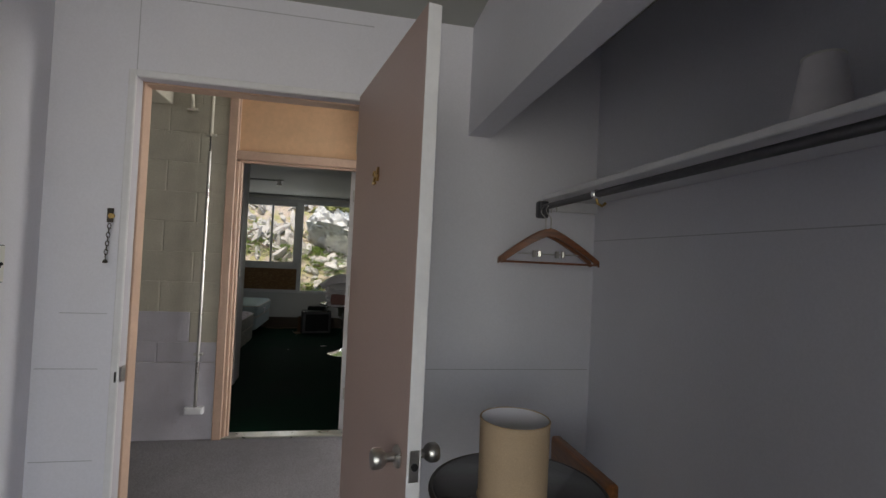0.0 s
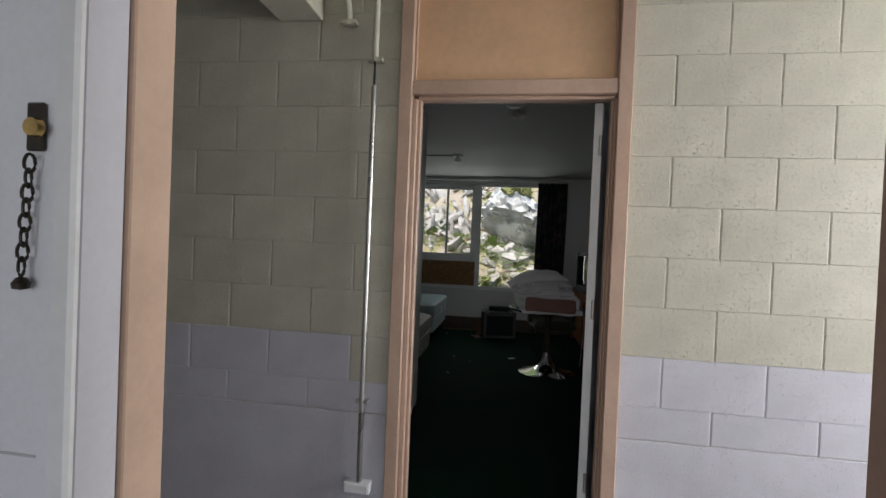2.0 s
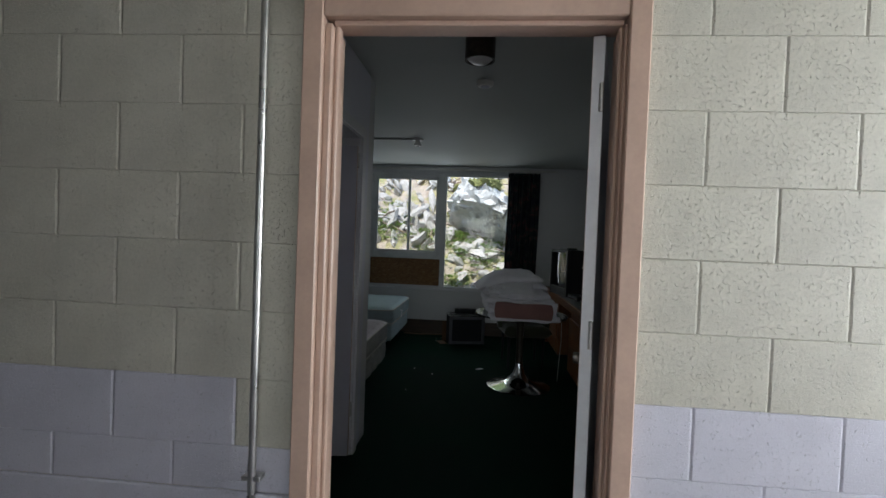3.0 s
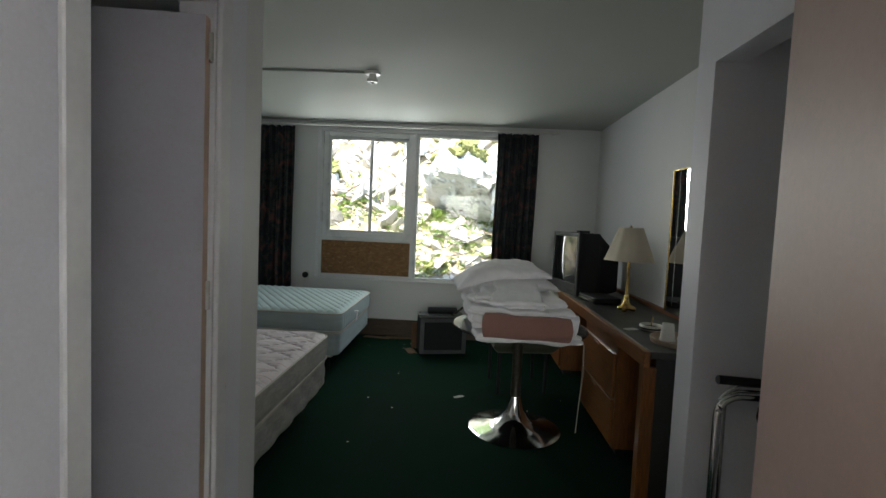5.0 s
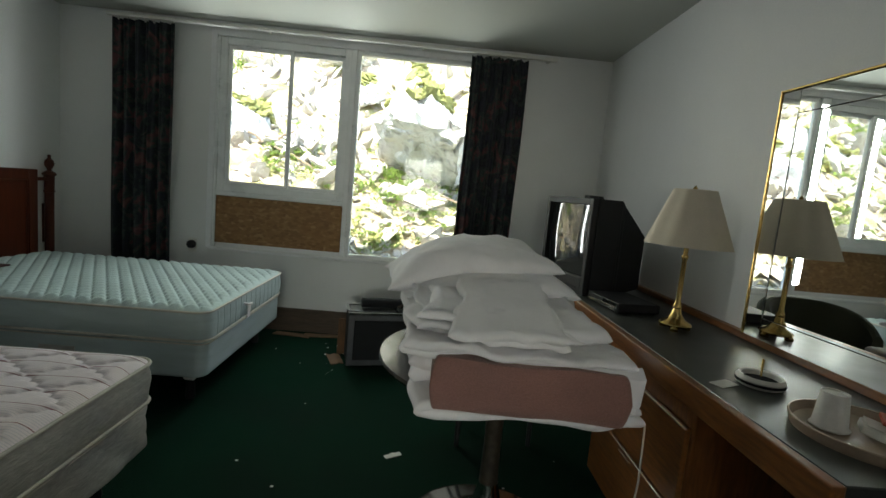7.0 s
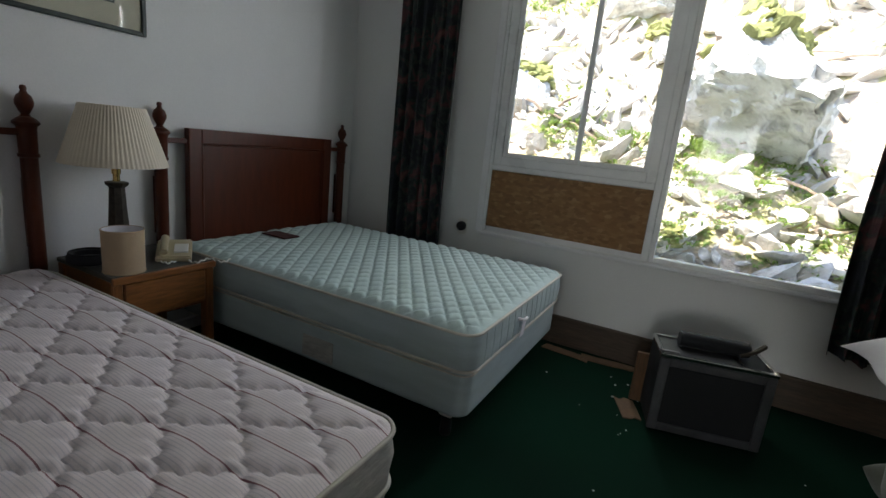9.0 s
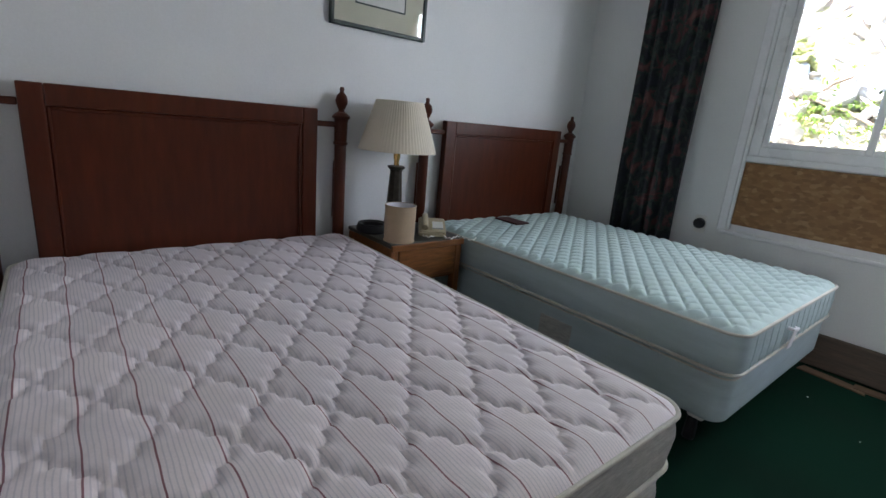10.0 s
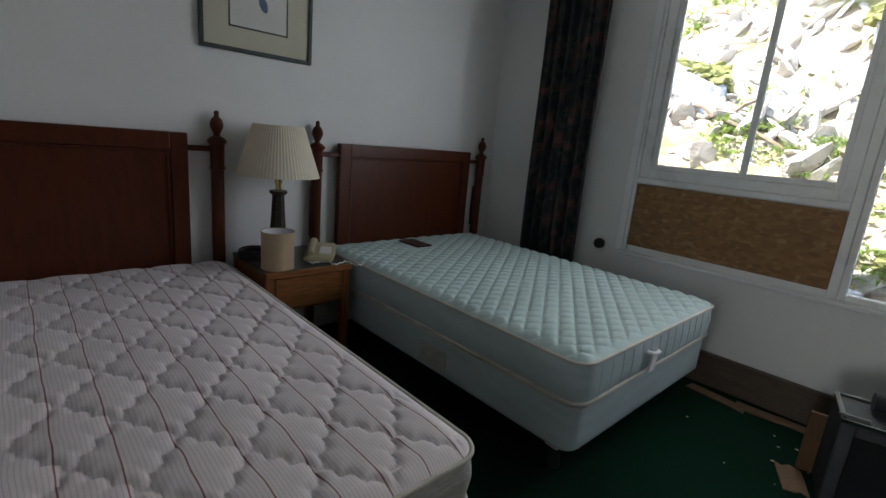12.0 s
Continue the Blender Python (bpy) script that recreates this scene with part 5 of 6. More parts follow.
part("sheet", cuboid(VL + 0.001, VL + 0.006, 4.42, 4.655, 1.405, 1.645), "paper", c)
part("top_strip", cuboid(VL + 0.001, VL + 0.014, 4.415, 4.66, 1.645, 1.66, 0.003), "black_plastic", c)

# ---- bedroom: desk and what stands on it ----
DZ = 0.770
c = thing("desk", "long orange oak desk with a dark laminate top", "desk", pose(0, 0, 0))
part("top", cuboid(0.985, XR - 0.003, 6.30, 9.25, DZ - 0.035, DZ, 0.003), "laminate", c, "dark grey laminate top")
part("edge", cuboid(0.953, 0.984, 6.295, 9.25, DZ - 0.075, DZ + 0.001, 0.005, 2), "oak", c)
part("back_strip", cuboid(XR - 0.035, XR - 0.002, 6.30, 9.25, DZ + 0.0005, DZ + 0.03, 0.003), "oak", c)
for y in (6.30, 9.19):
    part("leg", cuboid(0.957, 1.02, y, y + 0.06, 0.0, DZ - 0.076, 0.004), "oak_upright", c)
    # Dark laminate on the end panels stands in for shade under the desk
    part("end_panel", cuboid(1.021, XR - 0.01, y + 0.012, y + 0.03, 0.03, DZ - 0.036), "laminate", c, "end panel, darkened for the shade under the desk")


def drawer_unit(y0, y1, n):
    part("carcass", cuboid(1.000, XR - 0.012, y0, y1, 0.04, DZ - 0.037, 0.002), "oak_upright", c)
    part("plinth", cuboid(1.03, XR - 0.03, y0 + 0.02, y1 - 0.02, 0.0, 0.039), "black_plastic", c)
    zs = [0.06 + (DZ - 0.15 - 0.06) * k / n for k in range(n + 1)]
    for a, b in zip(zs, zs[1:]):
        d = part("drawer", cuboid(0.980, 0.999, y0 + 0.012, y1 - 0.012, a + 0.006, b - 0.006, 0.004), "oak", c)
        part("pull", cuboid(0.972, 0.9795, (y0 + y1) / 2 - 0.05, (y0 + y1) / 2 + 0.05, b - 0.03, b - 0.018, 0.003), "oak", d)


drawer_unit(6.80, 7.52, 2)
drawer_unit(8.30, 9.15, 3)

c = thing("television", "black tube television with a curved dark screen on the desk", "television", pose(0.965, 8.24, DZ, 0, 0, 11))
hw, hh = 0.275, 0.535


def section(bm, x, w, z0, z1):
    return [bm.verts.new((x, sy * w, z)) for sy, z in ((-1, z0), (1, z0), (1, z1), (-1, z1))]


bm = bmesh.new()
secs = [section(bm, x, w, a, b) for x, w, a, b in ((0.03, hw, 0.004, hh), (0.19, hw, 0.004, hh), (0.205, hw - 0.015, 0.01, hh - 0.02), (0.40, hw - 0.10, 0.03, hh - 0.17), (0.43, hw - 0.115, 0.035, hh - 0.19))]
for a, b in zip(secs, secs[1:]):
    for k in range(4):
        bm.faces.new((a[k], a[(k + 1) % 4], b[(k + 1) % 4], b[k]))
bm.faces.new(secs[0][::-1])
bm.faces.new(secs[-1])
bmesh.ops.bevel(bm, geom=list(bm.edges), offset=0.008, segments=2, affect="EDGES")
part("cabinet", bm, "black_plastic", c)
frame_bm = bmesh.new()
for a in ((-hw, -hw + 0.035, 0.0, hh), (hw - 0.035, hw, 0.0, hh), (-hw + 0.035, hw - 0.035, 0.0, 0.10), (-hw + 0.035, hw - 0.035, hh - 0.035, hh)):
    box(frame_bm, 0.0, 0.032, a[0], a[1], a[2], a[3], 0.006, 2)
part("bezel", frame_bm, "black_plastic", c)
bm = bmesh.new()
n = 16
grid = [[bm.verts.new((0.004 + 0.022 * ((2 * i / n - 1) ** 2 * 0.6 + (2 * j / n - 1) ** 2 * 0.4), -hw + 0.03 + (2 * hw - 0.06) * i / n, 0.095 + (hh - 0.125) * j / n)) for i in range(n + 1)] for j in range(n + 1)]
for j in range(n):
    for i in range(n):
        bm.faces.new((grid[j][i], grid[j][i + 1], grid[j + 1][i + 1], grid[j + 1][i]))
part("screen", bm, "screen", c, "curved dark glass screen", True)
for k in range(4):
    part("button", cuboid(-0.003, 0.001, -0.20 + 0.03 * k, -0.18 + 0.03 * k, 0.03, 0.04, 0.001), "dark_grille", c)
c = thing("remote_control", "small black remote control on top of the television", "remote control", pose(1.12, 8.26, DZ + hh, 0, 0, 30))
part("body", cuboid(-0.06, 0.06, -0.022, 0.022, 0.0005, 0.02, 0.005, 2), "black_plastic", c)
for k in range(4):
    part("key", cuboid(-0.04 + 0.022 * k, -0.028 + 0.022 * k, -0.008, 0.008, 0.0202, 0.023), "white_plastic", c)
c = thing("set_top_box", "flat black receiver box on the desk", "receiver", pose(1.16, 7.78, DZ, 0, 0, 8))
part("case", cuboid(-0.11, 0.11, -0.15, 0.15, 0.006, 0.05, 0.006, 2), "black_plastic", c)
part("front", cuboid(-0.114, -0.1105, -0.14, 0.14, 0.01, 0.046, 0.001), "screen", c)
for sx in (-1, 1):
    for sy in (-1, 1):
        part("foot", lathe([(0.01, 0.0), (0.01, 0.0058)], 10, center=(sx * 0.09, sy * 0.13, 0)), "black_plastic", c)

c = thing("table_lamp", "brass candlestick lamp with a cream bell shade on the desk", "lamp", pose(1.245, 7.425, DZ))
for a in (0, 120, 240):
    part("foot", lathe([(0.0, 0), (0.016, 0.0), (0.018, 0.012), (0.01, 0.022), (0.0, 0.024)], 14, center=(0.052 * math.cos(radians(a)), 0.052 * math.sin(radians(a)), 0)), "brass", c, "", True)
part("base", lathe([(0.0, 0.015), (0.060, 0.016), (0.066, 0.024), (0.060, 0.032), (0.036, 0.044), (0.022, 0.066), (0.016, 0.09), (0.0, 0.092)], 32), "brass", c, "", True)
part("stem", lathe([(0.017, 0.09), (0.019, 0.10), (0.013, 0.112), (0.0105, 0.13), (0.0095, 0.30), (0.014, 0.31), (0.014, 0.318), (0.009, 0.325), (0.012, 0.37), (0.016, 0.375), (0.016, 0.42)], 24), "brass", c, "", True)
part("shade", shade_shell(0.172, 0.082, 0.235, 0.003, 8, 0.004, 96), "cream_shade", c, "cream fabric shade", True, pose(0, 0, 0.362))
part("finial", lathe([(0.006, 0.595), (0.009, 0.605), (0.0, 0.618)], 12), "brass", c, "", True)

# Mirror with bevelled border strips, standing on the back of the desk
MY0, MY1, MZ0, MZ1, MB = -0.4525, 0.4525, DZ + 0.031, 1.762, 0.088
c = thing("mirror", "large wall mirror with a thin brass edge over the desk", "mirror", pose(XR - 0.036, 6.8725, 0, 0, 0, 1.2))
part("backing", cuboid(0.0, 0.024, MY0, MY1, MZ0, MZ1), "black_plastic", c)
part("glass", cuboid(-0.004, -0.0005, MY0 + MB, MY1 - MB, MZ0 + MB, MZ1 - MB, 0.0012), "mirror", c, "mirror glass")
for a, turn in (((MY0, MY0 + MB, MZ0, MZ1), (0, 0, -0.5)), ((MY1 - MB, MY1, MZ0, MZ1), (0, 0, 0.5)),
                ((MY0 + MB, MY1 - MB, MZ0, MZ0 + MB), (0, 0.5, 0)), ((MY0 + MB, MY1 - MB, MZ1 - MB, MZ1), (0, -0.5, 0))):
    cy, cz = (a[0] + a[1]) / 2, (a[2] + a[3]) / 2
    part("border_strip", cuboid(-0.004, 0.0, a[0] - cy + 0.001, a[1] - cy - 0.001, a[2] - cz + 0.001, a[3] - cz - 0.001, 0.0012), "mirror", c, "bevelled mirror strip", False,
         pose(-0.003, cy, cz, *turn))
for a in ((MY0 - 0.010, MY0 + 0.001, MZ0, MZ1), (MY1 - 0.001, MY1 + 0.010, MZ0, MZ1), (MY0 - 0.010, MY1 + 0.010, MZ1 + 0.0005, MZ1 + 0.010)):
    part("frame", cuboid(-0.012, 0.024, a[0], a[1], a[2], a[3], 0.002), "brass", c, "thin brass frame")

c = thing("serving_tray", "round beige tray on the desk under the mirror", "tray", pose(1.23, 6.505, DZ))
part("tray", lathe([(0.0, 0.002), (0.125, 0.002), (0.150, 0.006), (0.158, 0.024), (0.162, 0.024), (0.156, 0.0), (0.0, 0.0)], 44), "tray", c, smooth=True)
part("rim", tube([(0.160 * math.cos(a), 0.160 * math.sin(a), 0.025) for a in (2 * math.pi * i / 44 for i in range(44))], 0.003, 6, closed=True), "tray", c, smooth=True)
c = thing("paper_cup", "white paper cup upside down on the tray", "cup", pose(1.165, 6.545, DZ + 0.0065))
part("cup", lathe([(0.0395, 0.0), (0.040, 0.004), (0.037, 0.008), (0.029, 0.090), (0.026, 0.090), (0.025, 0.086), (0.0, 0.086)], 28), "paper", c, smooth=True)
part("rim", tube([(0.0395 * math.cos(a), 0.0395 * math.sin(a), 0.003) for a in (2 * math.pi * i / 28 for i in range(28))], 0.0025, 6, closed=True), "paper", c, smooth=True)
c = thing("paper_packet", "white folded paper packet on the tray", "packet", pose(1.265, 6.47, DZ + 0.007, 0, 12, -38))
part("sheet", cuboid(-0.075, 0.075, -0.035, 0.035, 0.0, 0.022, 0.006, 2), "paper", c)
part("flap", cuboid(-0.07, -0.01, -0.0345, 0.0345, 0.0225, 0.026, 0.001), "paper", c)
c = thing("snack_packet", "red-orange sachet leaning on the tray's rim", "packet", pose(1.315, 6.455, DZ + 0.035, 0, 10, -40))
part("sachet", cuboid(-0.085, 0.085, -0.042, 0.042, 0.0, 0.010, 0.004, 2), "red_packet", c)
for k, (a, b) in enumerate(((-0.05, 0.0), (-0.045, 0.035), (0.02, 0.06))):
    part("print_bar", cuboid(a, b, -0.026 + 0.02 * k, -0.016 + 0.02 * k, 0.0102, 0.0108), "paper", c, "pale printed bar")
c = thing("ashtray", "white ceramic ashtray with matches on the desk", "ashtray", pose(1.185, 6.815, DZ))
part("bowl", lathe([(0.0, 0.006), (0.045, 0.008), (0.052, 0.03), (0.060, 0.033), (0.066, 0.022), (0.062, 0.004), (0.055, 0.0), (0.0, 0.0)], 28), "white_plastic", c, smooth=True)
part("band", lathe([(0.0665, 0.010), (0.0675, 0.014), (0.0665, 0.018)], 28), "dark_grille", c, "dark printed band", True)
part("match", tube([(0.0, 0.0, 0.028), (0.015, 0.02, 0.075)], 0.003, 6), "brass", c, "upright yellow match stub")
c = thing("paper_card", "small white card lying on the desk", "card", pose(1.065, 6.80, DZ, 0, 0, 25))
part("card", cuboid(-0.04, 0.04, -0.022, 0.022, 0.0008, 0.003, 0.0008), "paper", c)

# ---- table with linen ----
TX, TY = 0.45, 7.10
c = thing("pedestal_table", "round dark table on a polished steel tulip base", "table", pose(TX, TY, 0))
part("tabletop", lathe([(0.0, 0.674), (0.405, 0.674), (0.434, 0.681), (0.438, 0.689), (0.434, 0.698), (0.0, 0.700)], 64), "dark_top", c, smooth=True)
part("base", lathe([(0.0, 0.0), (0.300, 0.0), (0.302, 0.006), (0.285, 0.012), (0.20, 0.028), (0.13, 0.052), (0.085, 0.085), (0.058, 0.13), (0.042, 0.19), (0.036, 0.22), (0.0, 0.22)], 64), "chrome", c, "polished steel tulip foot", True)
part("column", lathe([(0.035, 0.2205), (0.031, 0.35), (0.033, 0.57), (0.05, 0.64), (0.10, 0.671), (0.0, 0.6735)], 32), "bronze", c, "dark column", True)


def cushion(w, d, h, p, wrinkle, seed, sag=0.0, steps=64, pinch=0.06, edge=0.0):
    """A soft slab: p near 2 makes a pillow, p near 9 folded cloth."""
    bm = bmesh.new()
    sv = Vector((seed * 3.7, seed * 1.3, seed))
    layers = []
    for side in (1, -1):
        grid = []
        for j in range(steps + 1):
            row = []
            for i in range(steps + 1):
                u, v = math.sin(math.pi * (i / steps - 0.5)), math.sin(math.pi * (j / steps - 0.5))
                t = (max(0, 1 - abs(u) ** p) * max(0, 1 - abs(v) ** p)) ** 0.5
                if p > 3:
                    ex, ey = [min(1.0, half * (1 - abs(q)) / (h * (0.13 if p > 6.5 else 0.55))) for half, q in ((w / 2, u), (d / 2, v))]
                    t = (max(0, ex * (2 - ex)) * max(0, ey * (2 - ey))) ** 0.5
                x = w / 2 * u * (1 - pinch * (1 - v * v) * abs(u))
                y = d / 2 * v * (1 - pinch * (1 - u * u) * abs(v))
                q = Vector((x * 5, y * 5, 0)) + sv
                z = side * h / 2 * t
                if side > 0:
                    z += t * wrinkle * (noise.noise(q) + 0.6 * abs(noise.noise(q * 2.3)) + 0.35 * noise.noise(q * 5) + 0.30 * abs(noise.noise(Vector((q.x * 6, q.y * 2.2, 3)))))
                z += -sag * u * u * (1.0 if u < 0 else 0.15) + 0.4 * wrinkle * noise.noise(q * 1.3 + Vector((9, 0, 0))) * (1 - t)
                rim = max(abs(u), abs(v)) ** 3
                x += rim * edge * noise.noise(Vector((u * 1.3, v * 2.1, seed * 2.3)))
                y += rim * edge * noise.noise(Vector((u * 2.1, v * 1.3, seed * 2.3 + 50)))
                z += rim * 0.5 * edge * noise.noise(Vector((u * 2.6, v * 2.6, seed * 2.3 + 90)))
                x += 0.5 * wrinkle * noise.noise(q * 2 + Vector((0, 7, side * 2))) * t
                row.append(bm.verts.new((x, y, z)))
            grid.append(row)
        layers.append(grid)
        for j in range(steps):
            for i in range(steps):
                bm.faces.new((grid[j][i], grid[j][i + 1], grid[j + 1][i + 1], grid[j + 1][i]))
    bmesh.ops.remove_doubles(bm, verts=bm.verts, dist=1e-4)
    return bm


def linen(name, label, category, material, x0, x1, y0, y1, z0, z1, p, wrinkle, seed, turn=(0, 0, 0), sag=0.0, folds=1, pinch=0.02, edge=0.03):
    """Cloth folded into layers, each a little off the one below."""
    c = thing(name, label, category, pose((x0 + x1) / 2, (y0 + y1) / 2, (z0 + z1) / 2, *turn))
    w, d, h = x1 - x0, y1 - y0, z1 - z0
    rnd = random.Random(seed)
    each = h / folds
    for k in range(folds):
        last = k == folds - 1
        m = pose(rnd.uniform(-0.012, 0.012), rnd.uniform(-0.02, 0.01), -h / 2 + each * (k + 0.5), 0, 0, rnd.uniform(-1.5, 1.5))
        q = cushion(w * rnd.uniform(0.95, 1.0), d * rnd.uniform(0.95, 1.0), each * 1.5, p, wrinkle if last else 0.008, seed + 20 * k, sag, 48, pinch, edge)
        part("fold" if folds > 1 else "cloth", q, material, c, "", True, m)
    return c


linen("folded_sheet", "white folded bed sheet at the bottom of the linen pile", "sheet", "linen", 0.11, 0.745, 6.575, 7.50, 0.706, 0.742, 6, 0.010, 1, (0, 0, 2), folds=2, edge=0.035)
linen("folded_blanket", "dusty pink folded blanket in the linen pile", "blanket", "blanket", 0.175, 0.69, 6.545, 7.35, 0.748, 0.836, 7, 0.006, 2, (0, 0, -2), edge=0.012)
linen("folded_blanket", "second fold of a white blanket beside the pink one", "blanket", "linen", 0.09, 0.30, 6.68, 7.45, 0.748, 0.835, 5, 0.012, 12, (0, 0, 3), folds=2)
linen("folded_sheet", "white crumpled sheet over the pink blanket", "sheet", "linen", 0.125, 0.72, 6.585, 7.48, 0.852, 0.882, 6, 0.012, 3, (0, 0, -3), folds=2, edge=0.03)
linen("folded_sheet", "white folded sheet with loose creases", "sheet", "linen", 0.095, 0.48, 6.70, 7.48, 0.870, 0.918, 4, 0.016, 14, (0, 3, 6), folds=3, edge=0.07)
linen("duvet", "white folded duvet on the linen pile", "duvet", "linen", 0.18, 0.68, 6.70, 7.48, 0.874, 0.928, 3.6, 0.02, 4, (0, 2, -4), folds=2, edge=0.06)
linen("folded_towel", "off-white folded towel on the duvet", "towel", "linen", 0.24, 0.53, 6.60, 7.10, 0.915, 0.953, 5, 0.008, 5, (6, 0, -5), folds=2, edge=0.03)
linen("pillow", "white pillow in the linen pile", "pillow", "linen", 0.09, 0.70, 7.04, 7.50, 0.898, 0.978, 2.9, 0.012, 6, (0, -1, 2), 0.02, pinch=0.06)
linen("pillow", "plump white pillow on top of the linen pile", "pillow", "linen", -0.02, 0.65, 7.12, 7.58, 0.968, 1.064, 2.6, 0.022, 7, (2, -4, 8), 0.085, pinch=0.07, edge=0.04)
c = thing("sheet_corner", "loose white sheet corner hanging over the pink blanket", "sheet", pose(0.655, 6.575, 0.872))
bm = bmesh.new()
rows = [(-0.05, 0.05, 0.012, 0.0), (-0.047, 0.05, -0.015, -0.02), (-0.03, 0.045, -0.018, -0.055), (-0.012, 0.04, -0.022, -0.085), (0.012, 0.03, -0.02, -0.105)]
prev = None
for off in (0.0, 0.004):
    prev = None
    for a, b, y, z in rows:
        r = [bm.verts.new((a + (b - a) * i / 4, y + off + 0.006 * math.sin(i * 1.7), z)) for i in range(5)]
        if prev:
            for i in range(4):
                bm.faces.new((prev[i], prev[i + 1], r[i + 1], r[i]))
        prev = r
part("cloth", bm, "linen", c, "", True)
c = thing("cord", "white tape hanging from the linen pile to the floor", "cord", pose(0.735, 6.66, 0))
part("tape", tube([(0.0, 0.0, 0.728), (0.018, -0.03, 0.70), (0.02, -0.035, 0.55), (0.008, -0.03, 0.35), (0.0, -0.03, 0.20)], 0.0028, 6), "piping", c, smooth=True)

c = thing("upholstered_chair", "olive upholstered chair with a rounded back behind the table", "chair", pose(0.55, 7.92, 0, 0, 0, 8))
bm = bmesh.new()
rings = []
for i in range(25):
    a = radians(-10 + 200 * i / 24)
    k = abs(i / 24 - 0.5) * 2
    zt = 0.83 - 0.13 * k ** 3
    prof = [(0.25, 0.42), (0.245, 0.6), (0.25, zt - 0.02), (0.265, zt), (0.285, zt), (0.30, zt - 0.02), (0.305, 0.6), (0.295, 0.42)]
    rings.append([bm.verts.new((r * math.cos(a), r * math.sin(a) * 0.9, z)) for r, z in prof])
for a, b in zip(rings, rings[1:]):
    for k in range(8):
        bm.faces.new((a[k], a[(k + 1) % 8], b[(k + 1) % 8], b[k]))
bm.faces.new(rings[0][::-1])
bm.faces.new(rings[-1])
part("backrest", bm, "olive", c, "", True)
part("seat", cushion(0.52, 0.50, 0.13, 6, 0.01, 9), "olive", c, "", True, pose(0, -0.02, 0.40))
for sx in (-1, 1):
    for sy in (-1, 1):
        part("leg", lathe([(0.012, 0.0), (0.016, 0.34)], 12, center=(sx * 0.19, sy * 0.18, 0)), "black_plastic", c, smooth=True)

# ---- things on the floor ----
c = thing("heater_box", "black box with silver trim and an open top on the floor", "heater", pose(-0.125, 8.80, 0, 0, 0, 13))
part("body", cuboid(-0.235, 0.235, -0.10, 0.15, 0.012, 0.375, 0.008, 2), "dark_grille", c)
fr = bmesh.new()
for a in ((-0.237, -0.195, 0.012, 0.372), (0.195, 0.237, 0.012, 0.372), (-0.195, 0.195, 0.012, 0.05), (-0.195, 0.195, 0.335, 0.372)):
    box(fr, a[0], a[1], -0.112, -0.101, a[2], a[3], 0.003)
part("front_frame", fr, "silver", c, "dull silver front frame")
part("front_panel", cuboid(-0.194, 0.194, -0.108, -0.1005, 0.051, 0.334, 0.002), "dark_grille", c, "black front panel")
rim = bmesh.new()
for a in ((-0.24, -0.222, -0.115, 0.155), (0.222, 0.24, -0.115, 0.155), (-0.222, 0.222, -0.115, -0.097), (-0.222, 0.222, 0.137, 0.155)):
    box(rim, a[0], a[1], a[2], a[3], 0.376, 0.394, 0.003)
part("top_rim", rim, "chrome", c, "bright metal rim")
part("divider", cuboid(0.10, 0.115, -0.096, 0.136, 0.376, 0.392, 0.002), "chrome", c)
part("top_panel", cuboid(-0.22, 0.099, -0.096, 0.136, 0.3755, 0.383, 0.002), "black_plastic", c)
part("roller", tube([(-0.14, 0.05, 0.425), (0.02, 0.05, 0.425), (0.16, 0.06, 0.42)], 0.036, 16), "dark_grille", c, "dark roll lying on top", True)
part("handle", tube([(0.12, 0.03, 0.40), (0.18, 0.03, 0.43), (0.225, 0.06, 0.455)], 0.012, 8), "bronze", c, "dark bent handle", True)
part("latch", cuboid(-0.25, -0.16, -0.10, -0.085, 0.395, 0.405, 0.003), "silver", c)
for sx in (-1, 1):
    for sy in (-0.06, 0.11):
        part("foot", lathe([(0.018, 0.0), (0.018, 0.0118)], 12, center=(sx * 0.19, sy, 0)), "black_plastic", c)

rnd = random.Random(11)
c = thing("wood_offcut", "rough brown board offcut standing beside the heater", "board", pose(-0.40, 8.92, 0, 0, 0, 10))
part("board", cuboid(-0.045, 0.030, -0.02, 0.0, 0.0, 0.27, 0.003), "offcut", c)
for x, y, w, d, t, rz in ((-0.43, 8.78, 0.05, 0.11, 0.006, 20), (-0.86, 9.24, 0.17, 0.04, 0.008, -8), (-0.58, 9.27, 0.2, 0.035, 0.012, 4)):
    c = thing("cardboard_scrap", "torn brown cardboard scrap on the green carpet", "scrap", pose(x, y, 0, 0, 0, rz), "floor scraps")
    bm = bmesh.new()
    loop = [(sx * w * rnd.uniform(0.82, 1.0), sy * d * rnd.uniform(0.8, 1.0)) for sx, sy in ((-1, -1), (-0.1, -1.0), (0.35, -0.8), (1, -1), (0.95, 0.1), (1, 0.9), (0.1, 1), (-0.6, 0.9), (-1, 1))]
    lo, hi = [[bm.verts.new((px, py, z)) for px, py in loop] for z in (0.0008, t)]
    bm.faces.new(hi)
    bm.faces.new(lo[::-1])
    for i in range(9):
        bm.faces.new((lo[i], lo[(i + 1) % 9], hi[(i + 1) % 9], hi[i]))
    part("sheet", bm, "cardboard", c)
c = thing("paper_scrap", "small white paper scrap on the green carpet", "scrap", pose(0.077, 7.588, 0, 0, 0, 30))
part("sheet", cuboid(-0.042, 0.042, -0.014, 0.014, 0.001, 0.005, 0.001), "paper", c)
part("fold", cuboid(-0.01, 0.014, -0.0135, 0.0135, 0.0055, 0.0085, 0.001), "paper", c)
bm = bmesh.new()
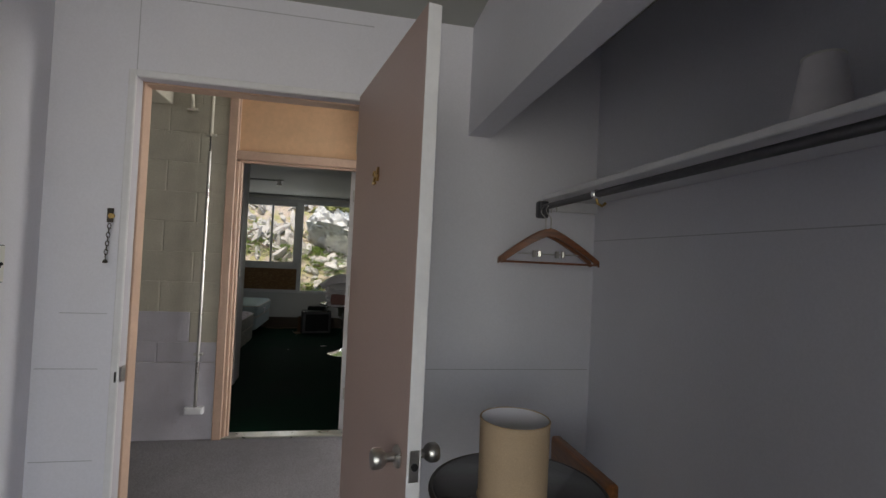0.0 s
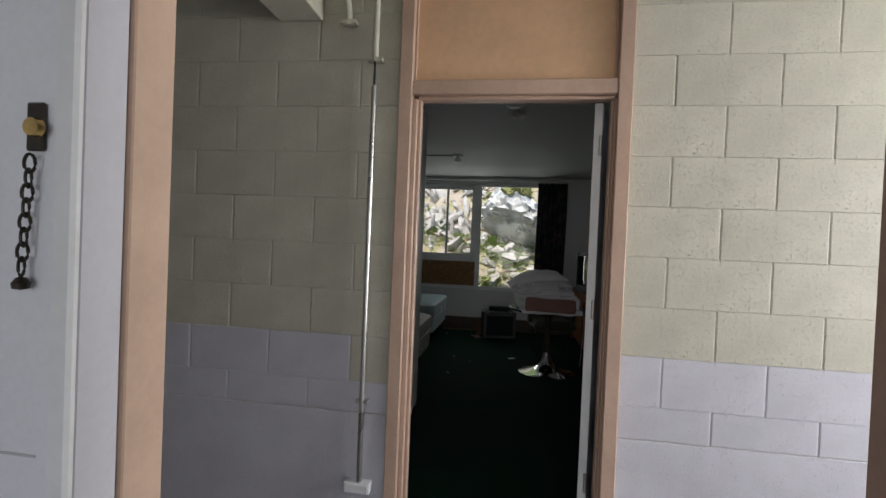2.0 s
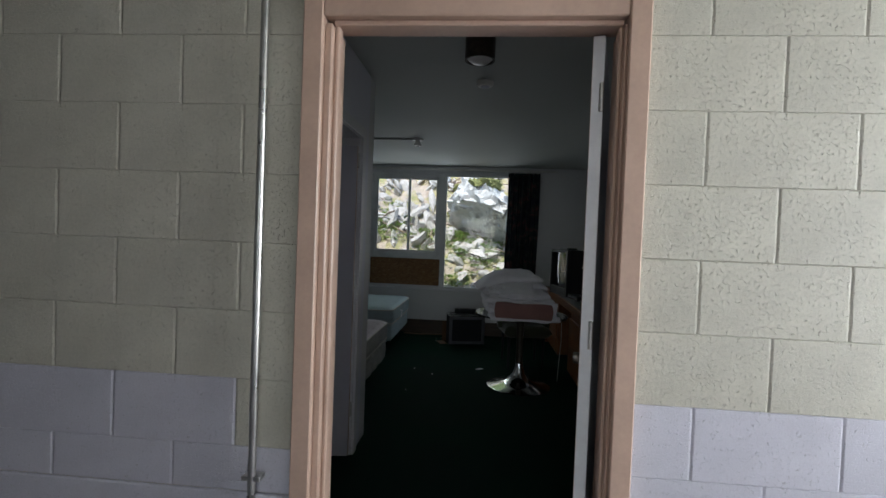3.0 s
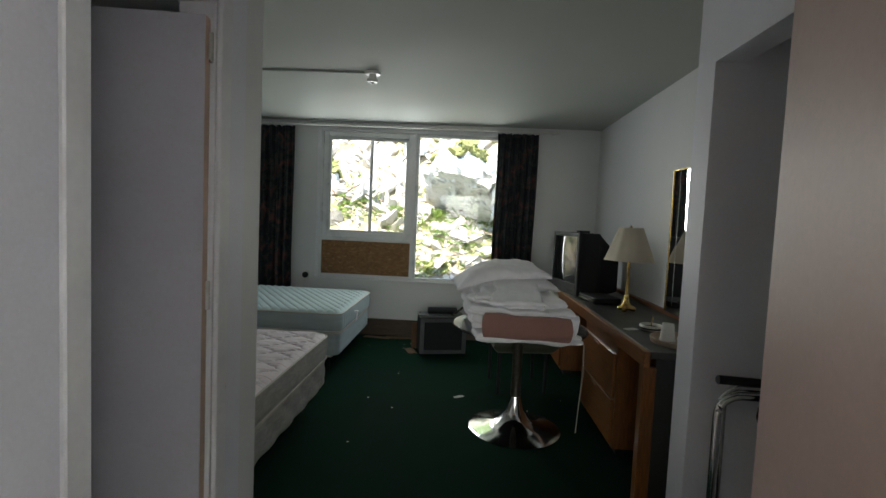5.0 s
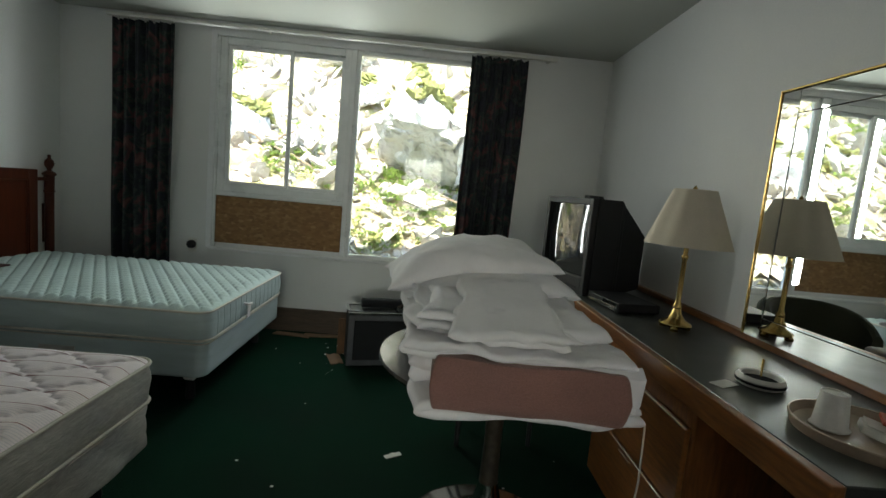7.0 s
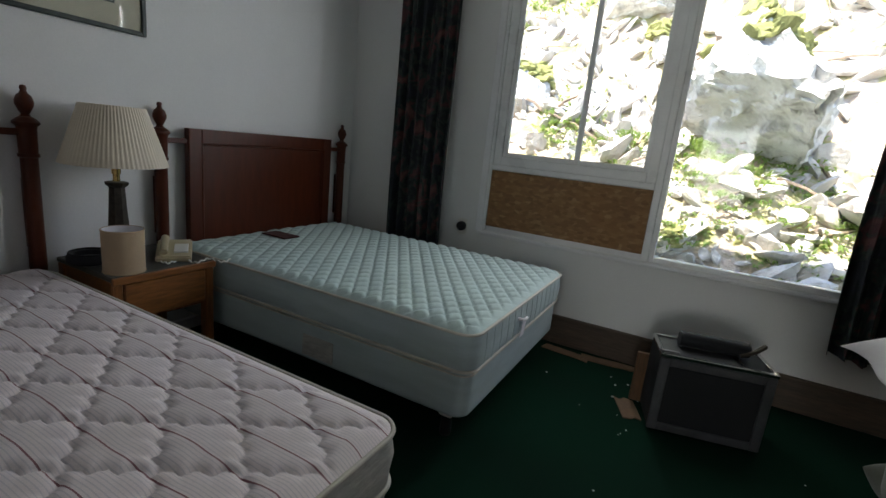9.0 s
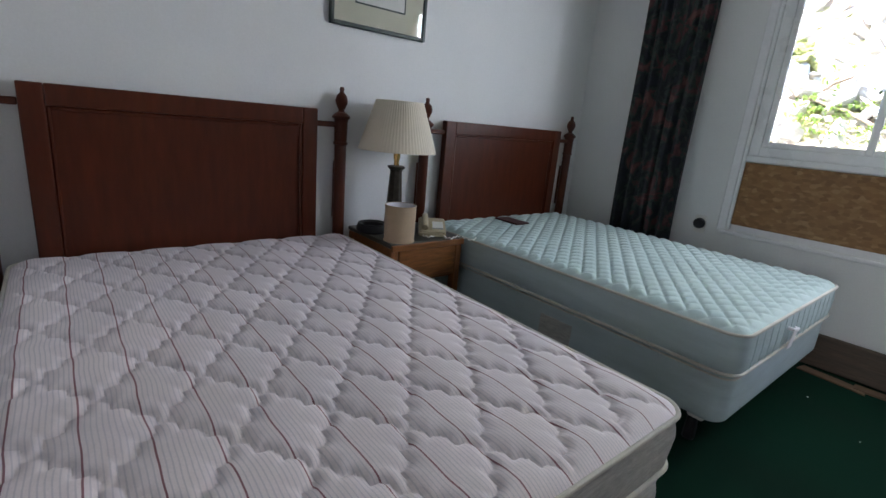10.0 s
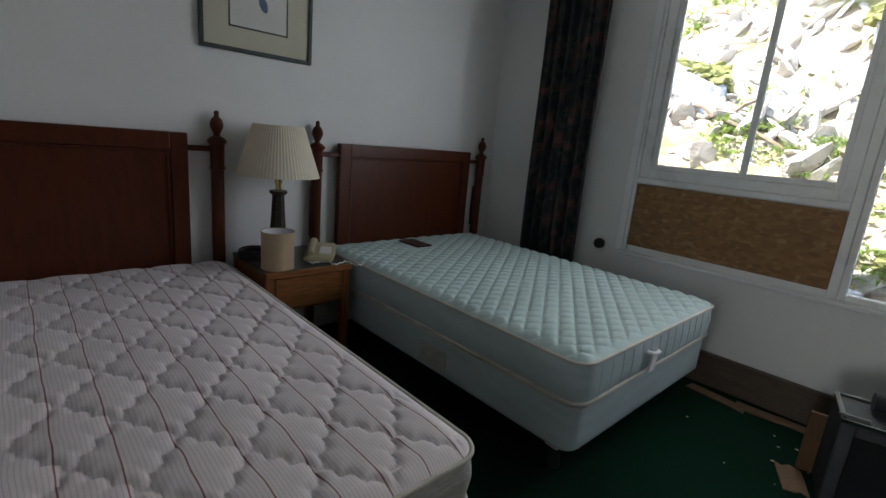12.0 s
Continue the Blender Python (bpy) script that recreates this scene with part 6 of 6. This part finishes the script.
for k in range(22):
    x, y = rnd.uniform(-0.75, 0.9), rnd.uniform(6.6, 9.2)
    if k > 9:
        x, y = rnd.gauss(-0.55, 0.14), rnd.gauss(8.75, 0.2)
    s = rnd.uniform(0.002, 0.006)
    box(bm, x - s, x + s, y - s * 0.6, y + s * 0.6, 0.001, 0.001 + s * 0.5)
tagged(part("floor_crumbs", bm, "paper"), "pale crumbs of plaster and paper on the carpet", "crumbs", kind="stuff")

# ---- blocks of the corridor wall ----
BW, BHT, Z0 = 0.416, 0.2165, 0.9150
block_meshes = {}


def block_mesh(w, h, material):
    key = (round(w, 3), round(h, 3), material)
    if key not in block_meshes:
        bm = bmesh.new()
        # Flat face inside, tooled slopes round it, then straight back to the wall
        loops = [[bm.verts.new((x, y, z)) for x, z in ((gx, gz), (w - gx, gz), (w - gx, h - gz), (gx, h - gz))]
                 for gx, gz, y in ((0.0072, 0.0022, 0.0), (0.0034, 0.0009, 0.0016), (0.0003, 0.0001, 0.0030), (0.0003, 0.0001, 0.0085))]
        bm.faces.new(loops[0])
        for a, b in zip(loops, loops[1:]):
            for k in range(4):
                bm.faces.new((a[k], a[(k + 1) % 4], b[(k + 1) % 4], b[k]))
        me = bpy.data.meshes.new("block")
        bmesh.ops.recalc_face_normals(bm, faces=bm.faces)
        bm.to_mesh(me)
        bm.free()
        me.materials.append(M[material])
        block_meshes[key] = me
    return block_meshes[key]


courses = [(0.555, 0.6985)] + [(Z0 + BHT * k, Z0 + BHT * (k + 1)) for k in range(-1, 8)]
for row, (z0, z1) in enumerate(courses):
    z1 = min(z1, HC)
    if z1 - z0 < 0.03:
        continue
    for lo, hi, first in ((-2.6, DX0, -1.126), (DX1, 2.6, 0.688)):
        shift = first if row % 2 else first + BW / 2
        for k in range(-5, 6):
            x0, x1 = shift + BW * k, shift + BW * (k + 1)
            a, b = max(x0, lo), min(x1, hi)
            if b - a < 0.04:
                continue
            low = z1 < Z0 + 0.02 and not (-0.80 < (a + b) / 2 < DX0 and row > 0)
            ob = new("block", block_mesh(b - a, z1 - z0, "block_lav" if low else "block_cream"))
            ob.parent = wall_block
            ob.matrix_basis = pose(a, YC + 0.0 - 0.0003 * ((row * 7 + k * 3) % 3), z0)
